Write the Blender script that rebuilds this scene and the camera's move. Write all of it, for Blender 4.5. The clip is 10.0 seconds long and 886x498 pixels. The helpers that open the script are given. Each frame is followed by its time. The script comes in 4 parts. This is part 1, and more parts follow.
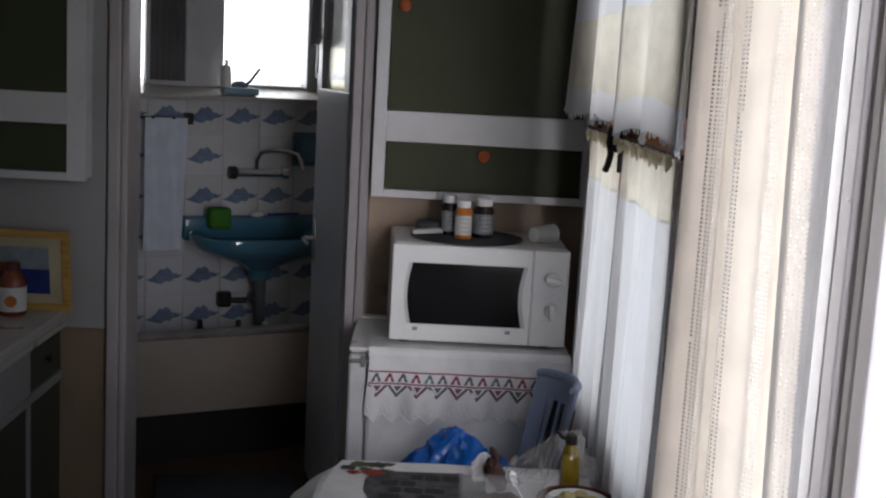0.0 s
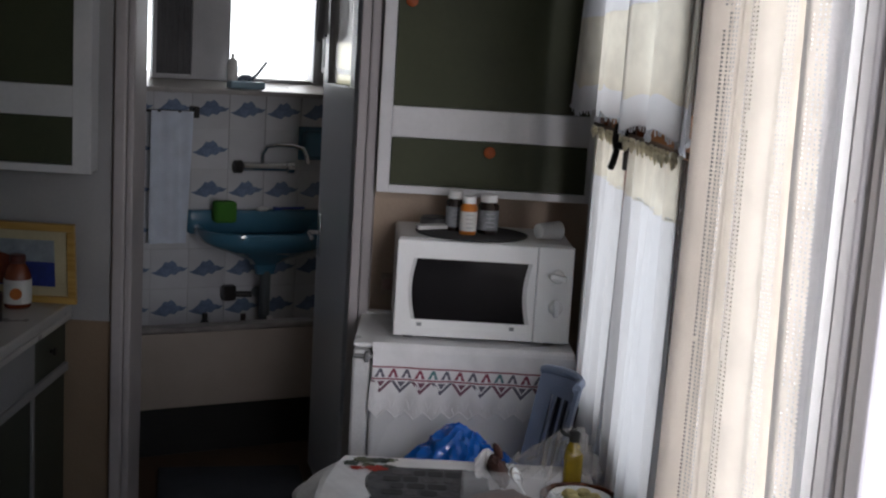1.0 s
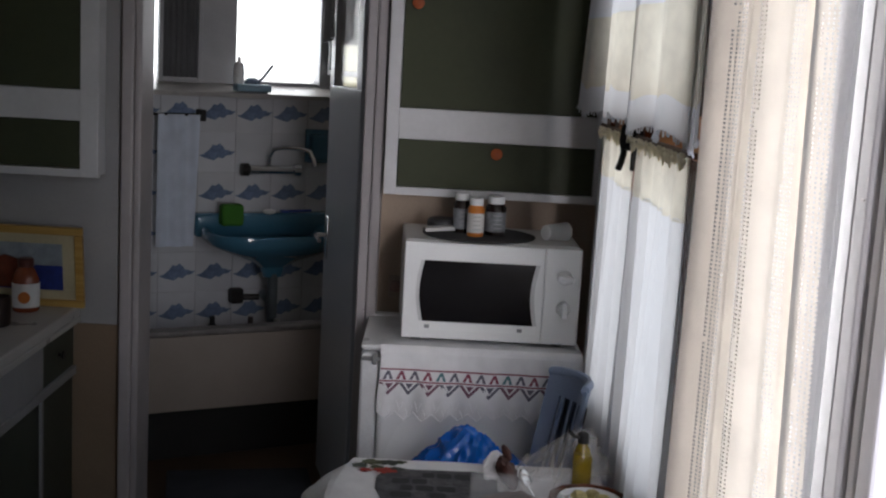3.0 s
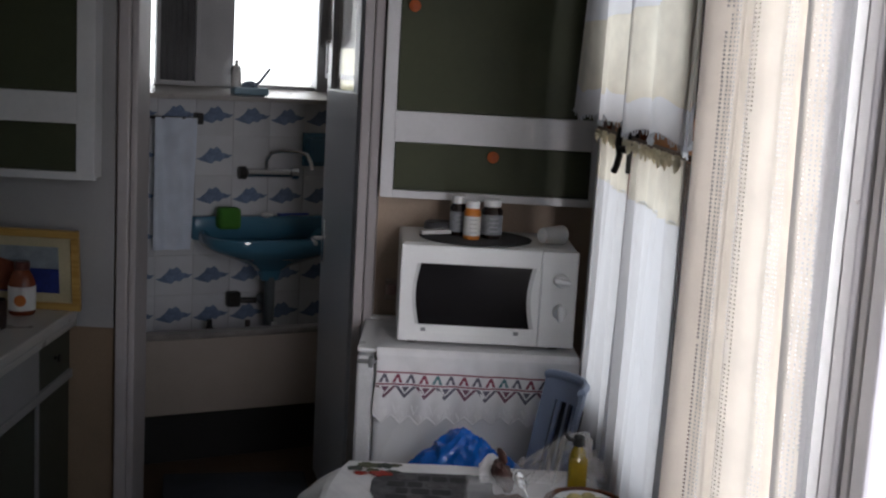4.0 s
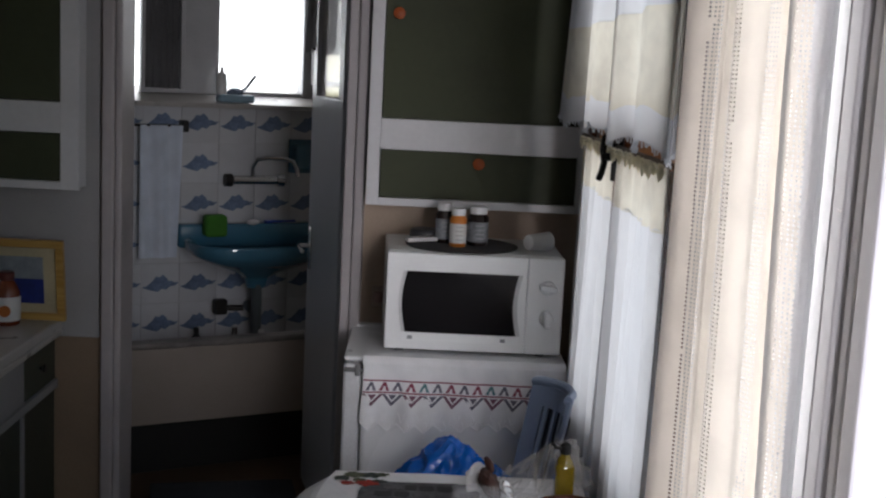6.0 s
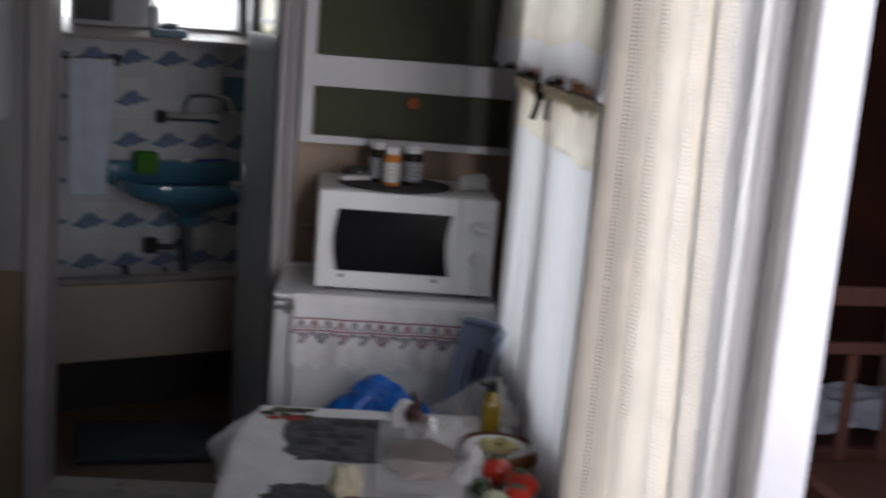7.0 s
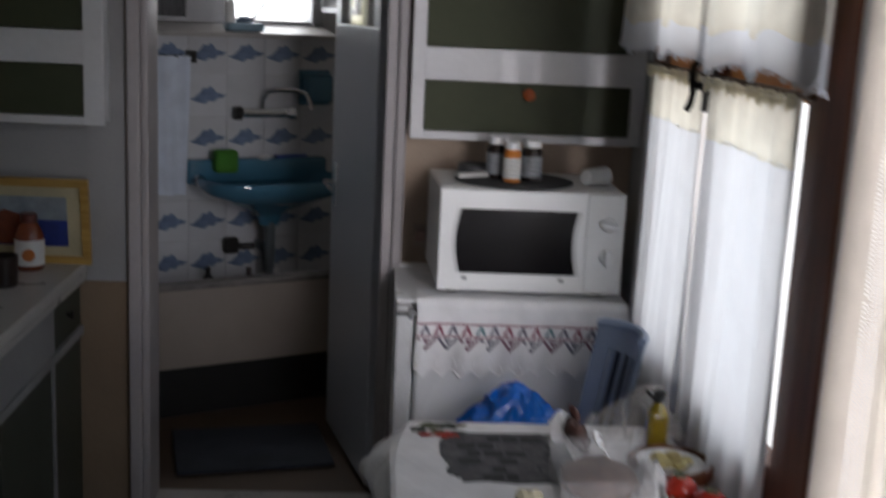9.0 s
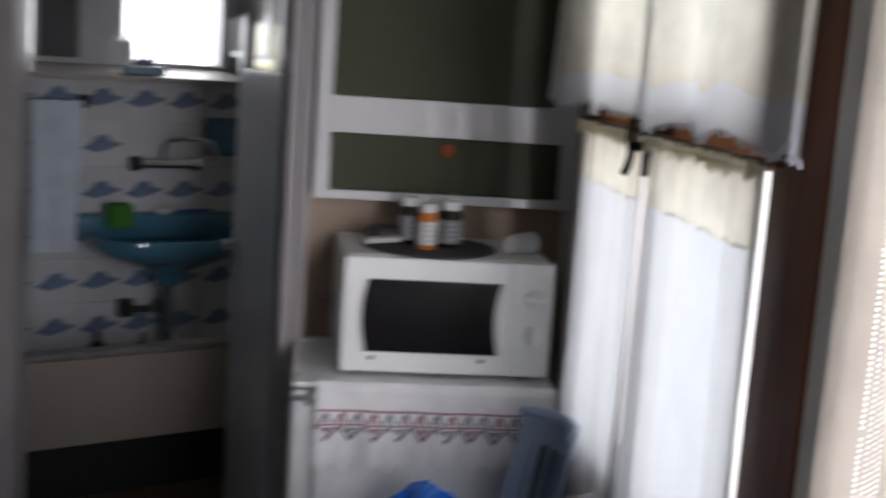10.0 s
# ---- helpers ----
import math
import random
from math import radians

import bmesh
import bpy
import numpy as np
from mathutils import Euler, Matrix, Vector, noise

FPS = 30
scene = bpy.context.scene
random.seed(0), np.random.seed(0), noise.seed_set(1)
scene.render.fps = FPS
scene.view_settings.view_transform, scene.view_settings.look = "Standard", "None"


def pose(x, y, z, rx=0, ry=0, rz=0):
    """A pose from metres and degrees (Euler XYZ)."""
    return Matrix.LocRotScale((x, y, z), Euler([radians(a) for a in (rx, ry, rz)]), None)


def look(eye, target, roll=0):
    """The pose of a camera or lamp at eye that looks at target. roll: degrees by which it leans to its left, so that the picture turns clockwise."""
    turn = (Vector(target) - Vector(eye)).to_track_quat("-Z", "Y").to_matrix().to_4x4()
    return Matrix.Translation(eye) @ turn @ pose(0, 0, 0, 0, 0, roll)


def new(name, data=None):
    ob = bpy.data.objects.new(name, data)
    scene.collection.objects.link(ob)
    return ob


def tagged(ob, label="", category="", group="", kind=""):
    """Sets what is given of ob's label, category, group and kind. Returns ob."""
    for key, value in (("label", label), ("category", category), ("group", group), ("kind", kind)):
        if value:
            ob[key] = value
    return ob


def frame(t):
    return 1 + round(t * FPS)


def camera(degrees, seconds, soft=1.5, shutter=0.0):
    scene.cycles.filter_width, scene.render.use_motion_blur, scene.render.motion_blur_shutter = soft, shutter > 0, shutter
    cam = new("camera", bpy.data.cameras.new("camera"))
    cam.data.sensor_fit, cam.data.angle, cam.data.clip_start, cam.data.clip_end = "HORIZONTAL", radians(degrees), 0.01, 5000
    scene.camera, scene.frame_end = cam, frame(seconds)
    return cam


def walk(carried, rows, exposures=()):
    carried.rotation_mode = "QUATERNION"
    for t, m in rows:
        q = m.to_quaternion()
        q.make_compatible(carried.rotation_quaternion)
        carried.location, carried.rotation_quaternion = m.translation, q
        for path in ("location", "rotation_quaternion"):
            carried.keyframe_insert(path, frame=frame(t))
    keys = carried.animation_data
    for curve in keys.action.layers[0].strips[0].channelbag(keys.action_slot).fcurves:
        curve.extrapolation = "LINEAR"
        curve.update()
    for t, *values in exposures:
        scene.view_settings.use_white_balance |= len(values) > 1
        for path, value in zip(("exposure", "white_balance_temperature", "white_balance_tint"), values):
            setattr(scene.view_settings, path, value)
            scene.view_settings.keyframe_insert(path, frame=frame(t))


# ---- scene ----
cam = camera(42.1, 10.0, soft=2.2, shutter=1.0)
PATH = [
    (0, (0.019, 0.031, 1.628), (0.068, 2.008, 1.327), 3.1),
    (0.5, (0.022, 0.025, 1.628), (0.065, 2.002, 1.327), 2.8),
    (1, (0.021, 0.033, 1.632), (0.061, 2.008, 1.321), 3.5),
    (1.5, (0.018, 0.032, 1.632), (0.05, 2.007, 1.322), 3.2),
    (2, (0.018, 0.027, 1.631), (0.058, 2.005, 1.332), 3.3),
    (2.5, (0.016, 0.033, 1.631), (0.045, 2.009, 1.321), 3.2),
    (4, (0.026, 0.036, 1.628), (0.056, 2.013, 1.327), 3.2),
    (4.5, (0.029, 0.043, 1.629), (0.081, 2.017, 1.31), 3.6),
    (5, (0.026, 0.04, 1.629), (0.072, 2.017, 1.328), 3.6),
    (5.5, (0.024, 0.032, 1.63), (0.066, 2.01, 1.336), 3.3),
    (5.7, (0.031, 0.037, 1.638), (0.072, 2.014, 1.345), 3.1),
    (6.8, (0.036, 0.046, 1.64), (0.13, 2.014, 1.3), 3.1),
    (7, (0.052, 0.049, 1.607), (0.213, 2.008, 1.235), 4.6),
    (7.5, (0.023, 0.042, 1.63), (0.321, 1.99, 1.289), 2.7),
    (8, (-0.106, 0.085, 1.65), (0.153, 2.042, 1.33), 2.2),
    (8.5, (-0.229, 0.102, 1.637), (0.011, 2.035, 1.182), 3.3),
    (9, (-0.223, 0.216, 1.616), (-0.099, 2.17, 1.208), 2.7),
    (9.5, (-0.143, 0.412, 1.606), (-0.075, 2.38, 1.262), 3.9),
    (10, (-0.139, 0.585, 1.607), (0.1, 2.546, 1.289), 3.9),
]
walk(cam, [(t, look(eye, target, roll)) for t, eye, target, roll in PATH], [(0.0, 0.77), (5.7, 0.77), (7.0, 0.62), (8.0, 0.42), (8.5, 0.66), (9.0, 1.06), (9.5, 1.22), (10.0, 1.14)])

# ---- light: overcast-bright sky over the balcony side, a soft sun from that side ----
world = bpy.data.worlds.new("sky")
scene.world = world
world.use_nodes = True
wn = world.node_tree.nodes
sky = wn.new("ShaderNodeTexSky")
sky.sky_type, sky.sun_disc = "NISHITA", False
sky.sun_elevation, sky.sun_rotation = radians(61), radians(49)
wn["Background"].inputs["Strength"].default_value = 0.15
world.node_tree.links.new(sky.outputs["Color"], wn["Background"].inputs["Color"])
sun = new("sun", bpy.data.lights.new("sun", "SUN"))
sun.data.energy, sun.data.angle, sun.data.color = 2.5, radians(6.0), (1.0, 0.95, 0.88)
sun.matrix_world = look((3.0, 2.6, 7.2), (0.0, 0.0, 0.0))


def window_light(name, m, w, h, power, color=(0.93, 0.97, 1.0)):
    """The sky's light in a window's opening, and the lamp added for the lace."""
    lamp = new(name, bpy.data.lights.new(name, "AREA"))
    lamp.data.shape, lamp.data.size, lamp.data.size_y = "RECTANGLE", w, h
    lamp.data.energy, lamp.data.color = power, color
    lamp.matrix_world = m
    return lamp


window_light("sky_light_kitchen_window", look((0.82, 2.62, 1.60), (0.0, 2.62, 1.60)), 1.1, 1.5, 1.0, (0.93, 0.95, 1.0))
window_light("sky_light_balcony_door", look((0.86, 0.50, 1.45), (1.05, 3.20, 1.15)), 0.8, 1.5, 9.6, (0.97, 0.94, 1.0)).data.spread = radians(74)
# Added lamp by the narrow side pane, aimed to brighten the lace.
window_light("lace_backlight_side_pane", look((0.640, 1.806, 1.25), (0.512, 1.370, 1.25)), 0.06, 2.1, 1.8, (0.97, 0.97, 1.0)).data.spread = radians(84)
window_light("sky_light_bathroom_window", pose(-0.77, 5.27, 0, 0, 0, 27) @ look((-0.09, 0.20, 1.84), (-0.09, -1.0, 1.84)), 0.85, 0.62, 2.4, (0.94, 0.96, 1.0))
# ---- materials ----


def mat(name, base, rough=0.6, metal=0.0, var=0.12, scale=6.0, bump=0.08, fine=140.0, coat=0.0, spec=0.5, stain=None, rand=0.0):
    """A surface with two scales of variation (stains and grain) in real-world size."""
    m = bpy.data.materials.new(name)
    m.use_nodes = True
    n, l = m.node_tree.nodes, m.node_tree.links
    b = n["Principled BSDF"]
    b.inputs["Roughness"].default_value, b.inputs["Metallic"].default_value = rough, metal
    b.inputs["Coat Weight"].default_value, b.inputs["Specular IOR Level"].default_value = coat, spec
    tc = n.new("ShaderNodeTexCoord")
    big, small = n.new("ShaderNodeTexNoise"), n.new("ShaderNodeTexNoise")
    big.inputs["Scale"].default_value, big.inputs["Detail"].default_value = scale, 5.0
    small.inputs["Scale"].default_value, small.inputs["Detail"].default_value = fine, 3.0
    l.new(tc.outputs["Object"], big.inputs["Vector"]), l.new(tc.outputs["Object"], small.inputs["Vector"])
    ramp = n.new("ShaderNodeValToRGB")
    dark = stain or tuple(c * (1 - 2 * var) for c in base)
    ramp.color_ramp.elements[0].position, ramp.color_ramp.elements[1].position = 0.32, 0.62
    ramp.color_ramp.elements[0].color, ramp.color_ramp.elements[1].color = (*dark, 1), (*base, 1)
    l.new(big.outputs["Fac"], ramp.inputs["Fac"])
    mix = n.new("ShaderNodeMix")
    mix.data_type, mix.blend_type = "RGBA", "MULTIPLY"
    mix.inputs["Factor"].default_value = min(1.0, var * 2.5)
    grain = n.new("ShaderNodeValToRGB")
    grain.color_ramp.elements[0].position, grain.color_ramp.elements[0].color = 0.3, (0.72, 0.72, 0.72, 1)
    grain.color_ramp.elements[1].position, grain.color_ramp.elements[1].color = 0.65, (1, 1, 1, 1)
    l.new(small.outputs["Fac"], grain.inputs["Fac"])
    l.new(ramp.outputs["Color"], mix.inputs[6]), l.new(grain.outputs["Color"], mix.inputs[7])
    out = mix.outputs[2]
    if rand:
        info, hsv, mr = n.new("ShaderNodeObjectInfo"), n.new("ShaderNodeHueSaturation"), n.new("ShaderNodeMapRange")
        mr.inputs["To Min"].default_value, mr.inputs["To Max"].default_value = 1 - rand, 1 + rand
        l.new(info.outputs["Random"], mr.inputs["Value"]), l.new(mr.outputs["Result"], hsv.inputs["Value"])
        l.new(out, hsv.inputs["Color"])
        out = hsv.outputs["Color"]
    l.new(out, b.inputs["Base Color"])
    rr = n.new("ShaderNodeMapRange")
    rr.inputs["To Min"].default_value, rr.inputs["To Max"].default_value = max(0.02, rough - 0.1), min(1.0, rough + 0.1)
    l.new(big.outputs["Fac"], rr.inputs["Value"]), l.new(rr.outputs["Result"], b.inputs["Roughness"])
    if bump:
        bp = n.new("ShaderNodeBump")
        bp.inputs["Strength"].default_value, bp.inputs["Distance"].default_value = bump, 0.004
        l.new(small.outputs["Fac"], bp.inputs["Height"]), l.new(bp.outputs["Normal"], b.inputs["Normal"])
    return m


def wood(name, base, dark, rough=0.45, axis=2, scale=9.0):
    """Wood with grain that runs along one axis."""
    m = mat(name, base, rough, var=0.1, scale=3.0, bump=0.12, fine=60.0, coat=0.03, spec=0.25)
    n, l = m.node_tree.nodes, m.node_tree.links
    tc, mp, nz, cr = n.new("ShaderNodeTexCoord"), n.new("ShaderNodeMapping"), n.new("ShaderNodeTexNoise"), n.new("ShaderNodeValToRGB")
    sc = [scale * 9] * 3
    sc[axis] = scale * 0.35
    mp.inputs["Scale"].default_value = sc
    nz.inputs["Detail"].default_value, nz.inputs["Scale"].default_value = 6.0, 1.0
    cr.color_ramp.elements[0].position, cr.color_ramp.elements[0].color = 0.35, (*dark, 1)
    cr.color_ramp.elements[1].position, cr.color_ramp.elements[1].color = 0.65, (*base, 1)
    l.new(tc.outputs["Object"], mp.inputs["Vector"]), l.new(mp.outputs["Vector"], nz.inputs["Vector"]), l.new(nz.outputs["Fac"], cr.inputs["Fac"])
    l.new(cr.outputs["Color"], n["Principled BSDF"].inputs["Base Color"])
    return m


def cloth(name, base, through_light=0.5, weave=420.0, holes=None, var=0.1, clear=0.0):
    """Thin cloth: diffuse and translucent, with a fine weave; holes: (bands, columns, rows) of openwork over the UV square."""
    m = bpy.data.materials.new(name)
    m.use_nodes = True
    n, l = m.node_tree.nodes, m.node_tree.links
    n.remove(n["Principled BSDF"])
    out = n["Material Output"]
    d, t, mx = n.new("ShaderNodeBsdfDiffuse"), n.new("ShaderNodeBsdfTranslucent"), n.new("ShaderNodeMixShader")
    tc, nz, cr = n.new("ShaderNodeTexCoord"), n.new("ShaderNodeTexNoise"), n.new("ShaderNodeValToRGB")
    nz.inputs["Scale"].default_value, nz.inputs["Detail"].default_value = 14.0, 8.0
    cr.color_ramp.elements[0].color = (*[c * (1 - var) for c in base], 1)
    cr.color_ramp.elements[1].color = (*base, 1)
    cr.color_ramp.elements[0].position, cr.color_ramp.elements[1].position = 0.35, 0.6
    l.new(tc.outputs["Object"], nz.inputs["Vector"]), l.new(nz.outputs["Fac"], cr.inputs["Fac"])
    l.new(cr.outputs["Color"], d.inputs["Color"]), l.new(cr.outputs["Color"], t.inputs["Color"])
    w1, bp = n.new("ShaderNodeTexWave"), n.new("ShaderNodeBump")
    w1.bands_direction = "Z"
    w1.inputs["Scale"].default_value, w1.inputs["Distortion"].default_value = weave, 1.5
    bp.inputs["Strength"].default_value, bp.inputs["Distance"].default_value = 0.12, 0.002
    l.new(tc.outputs["Object"], w1.inputs["Vector"]), l.new(w1.outputs["Fac"], bp.inputs["Height"])
    l.new(bp.outputs["Normal"], d.inputs["Normal"])
    mx.inputs["Fac"].default_value = through_light
    l.new(d.outputs[0], mx.inputs[1]), l.new(t.outputs[0], mx.inputs[2])
    final = mx.outputs[0]
    if holes or clear:
        tr, m2 = n.new("ShaderNodeBsdfTransparent"), n.new("ShaderNodeMixShader")
        m2.inputs["Fac"].default_value = clear
        if holes:
            bands, cols, rows = holes
            sep = n.new("ShaderNodeSeparateXYZ")
            l.new(tc.outputs["UV"], sep.inputs[0])

            def op(kind, a, bb):
                k = n.new("ShaderNodeMath")
                k.operation = kind
                for i, v in enumerate((a, bb)):
                    if v is None:
                        continue
                    if isinstance(v, (int, float)):
                        k.inputs[i].default_value = v
                    else:
                        l.new(v, k.inputs[i])
                return k.outputs[0]
            uu, vv = sep.outputs[0], sep.outputs[1]
            hole_u = op("GREATER_THAN", op("FRACT", op("MULTIPLY", uu, cols), None), 0.58)
            hole_v = op("GREATER_THAN", op("FRACT", op("MULTIPLY", vv, rows), None), 0.54)
            # stripes of whole columns, with closed motifs where a coarse pattern of cells is low
            cell_u, cell_v = op("FLOOR", op("MULTIPLY", uu, cols), None), op("FLOOR", op("MULTIPLY", vv, rows), None)
            stripe = op("LESS_THAN", op("FRACT", op("DIVIDE", op("ADD", cell_u, 4.0), bands), None), 0.34)
            cells, hz = n.new("ShaderNodeCombineXYZ"), n.new("ShaderNodeTexNoise")
            l.new(op("MULTIPLY", cell_u, 0.35), cells.inputs[0]), l.new(op("MULTIPLY", cell_v, 0.045), cells.inputs[1])
            hz.inputs["Scale"].default_value, hz.inputs["Detail"].default_value = 1.0, 2.0
            l.new(cells.outputs[0], hz.inputs["Vector"])
            band = op("MULTIPLY", stripe, op("GREATER_THAN", hz.outputs["Fac"], 0.37))
            l.new(op("MULTIPLY", op("MULTIPLY", hole_u, hole_v), band), m2.inputs["Fac"])
        l.new(final, m2.inputs[1]), l.new(tr.outputs[0], m2.inputs[2])
        final = m2.outputs[0]
    l.new(final, out.inputs["Surface"])
    return m


def clear_mat(name, color, rough=0.03, ior=1.45, alpha=None):
    m = bpy.data.materials.new(name)
    m.use_nodes = True
    b = m.node_tree.nodes["Principled BSDF"]
    b.inputs["Base Color"].default_value = (*color, 1)
    b.inputs["Roughness"].default_value, b.inputs["IOR"].default_value = rough, ior
    if alpha is None:
        b.inputs["Transmission Weight"].default_value = 1.0
    else:
        b.inputs["Alpha"].default_value = alpha
    return m


# One beige plaster, with shade and light put into two tones.
PLASTER_SHADED = mat("wall_plaster_beige_shaded", (0.29, 0.205, 0.135), 0.85, var=0.10, scale=2.5, bump=0.15)
PLASTER_LIT = mat("wall_plaster_beige_lit", (0.56, 0.44, 0.34), 0.85, var=0.10, scale=2.5, bump=0.15)
PLASTER_W = mat("wall_plaster_white", (0.70, 0.68, 0.66), 0.85, var=0.06, scale=2.5, bump=0.15)
CEIL = mat("ceiling_paint", (0.75, 0.74, 0.72), 0.9, var=0.05)
WHITE_PAINT = mat("white_gloss_paint", (0.68, 0.67, 0.68), 0.38, var=0.06, scale=5.0, bump=0.05, fine=60.0, coat=0.1)
DARK_GREEN = mat("dark_green_paint", (0.045, 0.052, 0.036), 0.5, var=0.12, scale=4.0, bump=0.05, fine=60.0)
GREEN_PAINT = mat("olive_green_paint", (0.060, 0.067, 0.037), 0.55, var=0.10, scale=4.0, bump=0.05, fine=60.0, spec=0.22)
FRAME_GREY = mat("door_frame_paint", (0.36, 0.355, 0.375), 0.4, var=0.06, scale=5.0, bump=0.05, fine=50.0)
JAMB = mat("door_jamb_paint", (0.43, 0.395, 0.395), 0.45, var=0.08, scale=4.0, bump=0.06, fine=50.0)
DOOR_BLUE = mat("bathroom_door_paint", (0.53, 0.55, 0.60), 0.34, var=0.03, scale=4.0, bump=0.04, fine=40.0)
ENAMEL = mat("white_enamel", (0.80, 0.80, 0.80), 0.28, var=0.03, scale=4.0, bump=0.02)
MW_WHITE = mat("microwave_white_plastic", (0.84, 0.84, 0.83), 0.32, var=0.03, scale=5.0, bump=0.02)
BROWN_WOOD = wood("brown_varnished_wood", (0.17, 0.052, 0.020), (0.075, 0.021, 0.009), 0.4)
ORANGE_WOOD = wood("orange_varnished_wood", (0.58, 0.25, 0.08), (0.40, 0.15, 0.05), 0.4, axis=1)
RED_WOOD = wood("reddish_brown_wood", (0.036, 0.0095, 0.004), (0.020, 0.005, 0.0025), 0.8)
MARBLE = mat("white_marble", (0.46, 0.44, 0.415), 0.3, var=0.10, scale=7.0, bump=0.02, stain=(0.43, 0.41, 0.39))
FLOOR_K = mat("speckled_floor", (0.22, 0.20, 0.17), 0.4, var=0.3, scale=60.0, bump=0.03, stain=(0.06, 0.05, 0.045))
FLOOR_B = mat("brown_bath_floor", (0.12, 0.075, 0.045), 0.5, var=0.15, scale=4.0, bump=0.05)
TILE_W = mat("white_tile_glaze", (0.58, 0.59, 0.61), 0.15, var=0.04, scale=9.0, bump=0.02, rand=0.05)
TILE_B = mat("blue_wave_glaze", (0.19, 0.25, 0.37), 0.2, var=0.16, scale=38.0, bump=0.02, rand=0.10)
GROUT = mat("grey_grout", (0.60, 0.61, 0.62), 0.9)
TUB_CREAM = mat("cream_tub_panel", (0.30, 0.255, 0.22), 0.45, var=0.06, scale=4.0, bump=0.03)
TEAL = mat("teal_glazed_ceramic", (0.055, 0.16, 0.24), 0.12, var=0.06, scale=6.0, bump=0.0, coat=0.3)
CHROME = mat("chrome", (0.8, 0.8, 0.8), 0.12, metal=1.0, var=0.04, bump=0.0)
DARK_METAL = mat("black_iron", (0.025, 0.022, 0.02), 0.45, metal=0.4, var=0.2, bump=0.1)
# Near-black for bottles, feet and caps, and for shade under the tub.
DARK = mat("black_parts_and_shade", (0.012, 0.012, 0.012), 0.7, var=0.2)
DARK_GLASS = mat("dark_oven_glass", (0.008, 0.007, 0.008), 0.16, var=0.05, bump=0.0, spec=0.2)
LACE = cloth("cream_crochet_lace", (0.86, 0.78, 0.68), 0.66, weave=260.0, holes=(10.0, 60, 400))
VOILE = cloth("white_curtain_cotton", (0.84, 0.87, 0.91), 0.66, var=0.03)
LACE_BAND = cloth("ecru_lace_band", (0.86, 0.84, 0.74), 0.72, weave=300.0, var=0.14)
LINEN = cloth("white_linen", (0.87, 0.86, 0.86), 0.12, weave=500.0)


def glow(name, strength):
    """The overexposed daylight outside a window."""
    m = bpy.data.materials.new(name)
    m.use_nodes = True
    b = m.node_tree.nodes["Principled BSDF"]
    b.inputs["Emission Color"].default_value = (0.95, 0.97, 1.0, 1)
    b.inputs["Emission Strength"].default_value = strength
    return m


GLASS = clear_mat("window_glass", (1, 1, 1), 0.0, 1.45, alpha=0.06)

# ---- mesh helpers ----


def box(bm, x0, x1, y0, y1, z0, z1):
    v = [bm.verts.new(p) for p in ((x0, y0, z0), (x1, y0, z0), (x1, y1, z0), (x0, y1, z0), (x0, y0, z1), (x1, y0, z1), (x1, y1, z1), (x0, y1, z1))]
    for f in ((3, 2, 1, 0), (4, 5, 6, 7), (0, 1, 5, 4), (1, 2, 6, 5), (2, 3, 7, 6), (3, 0, 4, 7)):
        bm.faces.new([v[i] for i in f])
    return bm


def slab(x0, x1, y0, y1, z0, z1, r=0.0, seg=2):
    bm = box(bmesh.new(), x0, x1, y0, y1, z0, z1)
    if r:
        bmesh.ops.bevel(bm, geom=bm.edges[:], offset=r, segments=seg, affect="EDGES", profile=0.5)
    return bm


def lathe(profile, n=24, at=(0, 0, 0)):
    """A turned body from (radius, height) pairs."""
    bm = bmesh.new()
    rings = []
    for r, z in profile:
        rings.append([bm.verts.new((at[0] + r * math.cos(2 * math.pi * i / n), at[1] + r * math.sin(2 * math.pi * i / n), at[2] + z)) for i in range(n)])
    for a, b in zip(rings, rings[1:]):
        for i in range(n):
            bm.faces.new((a[i], a[(i + 1) % n], b[(i + 1) % n], b[i]))
    bm.faces.new(rings[0][::-1]), bm.faces.new(rings[-1])
    return bm


def tube(points, r, n=8):
    """A round bar along a run of points."""
    bm = bmesh.new()
    pts = [Vector(p) for p in points]
    rings = []
    side = None
    for i, p in enumerate(pts):
        d = (pts[min(i + 1, len(pts) - 1)] - pts[max(i - 1, 0)]).normalized()
        side = (side - d * side.dot(d)).normalized() if side else d.orthogonal().normalized()
        up = d.cross(side)
        rings.append([bm.verts.new(p + r * (math.cos(2 * math.pi * k / n) * side + math.sin(2 * math.pi * k / n) * up)) for k in range(n)])
    for a, b in zip(rings, rings[1:]):
        for k in range(n):
            bm.faces.new((a[k], a[(k + 1) % n], b[(k + 1) % n], b[k]))
    bm.faces.new(rings[0][::-1]), bm.faces.new(rings[-1])
    return bm


def sheet(nu, nv, f):
    """A sheet of nu x nv cells through f(u, v), with UVs."""
    bm = bmesh.new()
    uv = bm.loops.layers.uv.new("UVMap")
    g = [[bm.verts.new(f(i / nu, j / nv)) for i in range(nu + 1)] for j in range(nv + 1)]
    for j in range(nv):
        for i in range(nu):
            fc = bm.faces.new((g[j][i], g[j][i + 1], g[j + 1][i + 1], g[j + 1][i]))
            for lp, (a, b) in zip(fc.loops, ((i, j), (i + 1, j), (i + 1, j + 1), (i, j + 1))):
                lp[uv].uv = (a / nu, b / nv)
    return bm


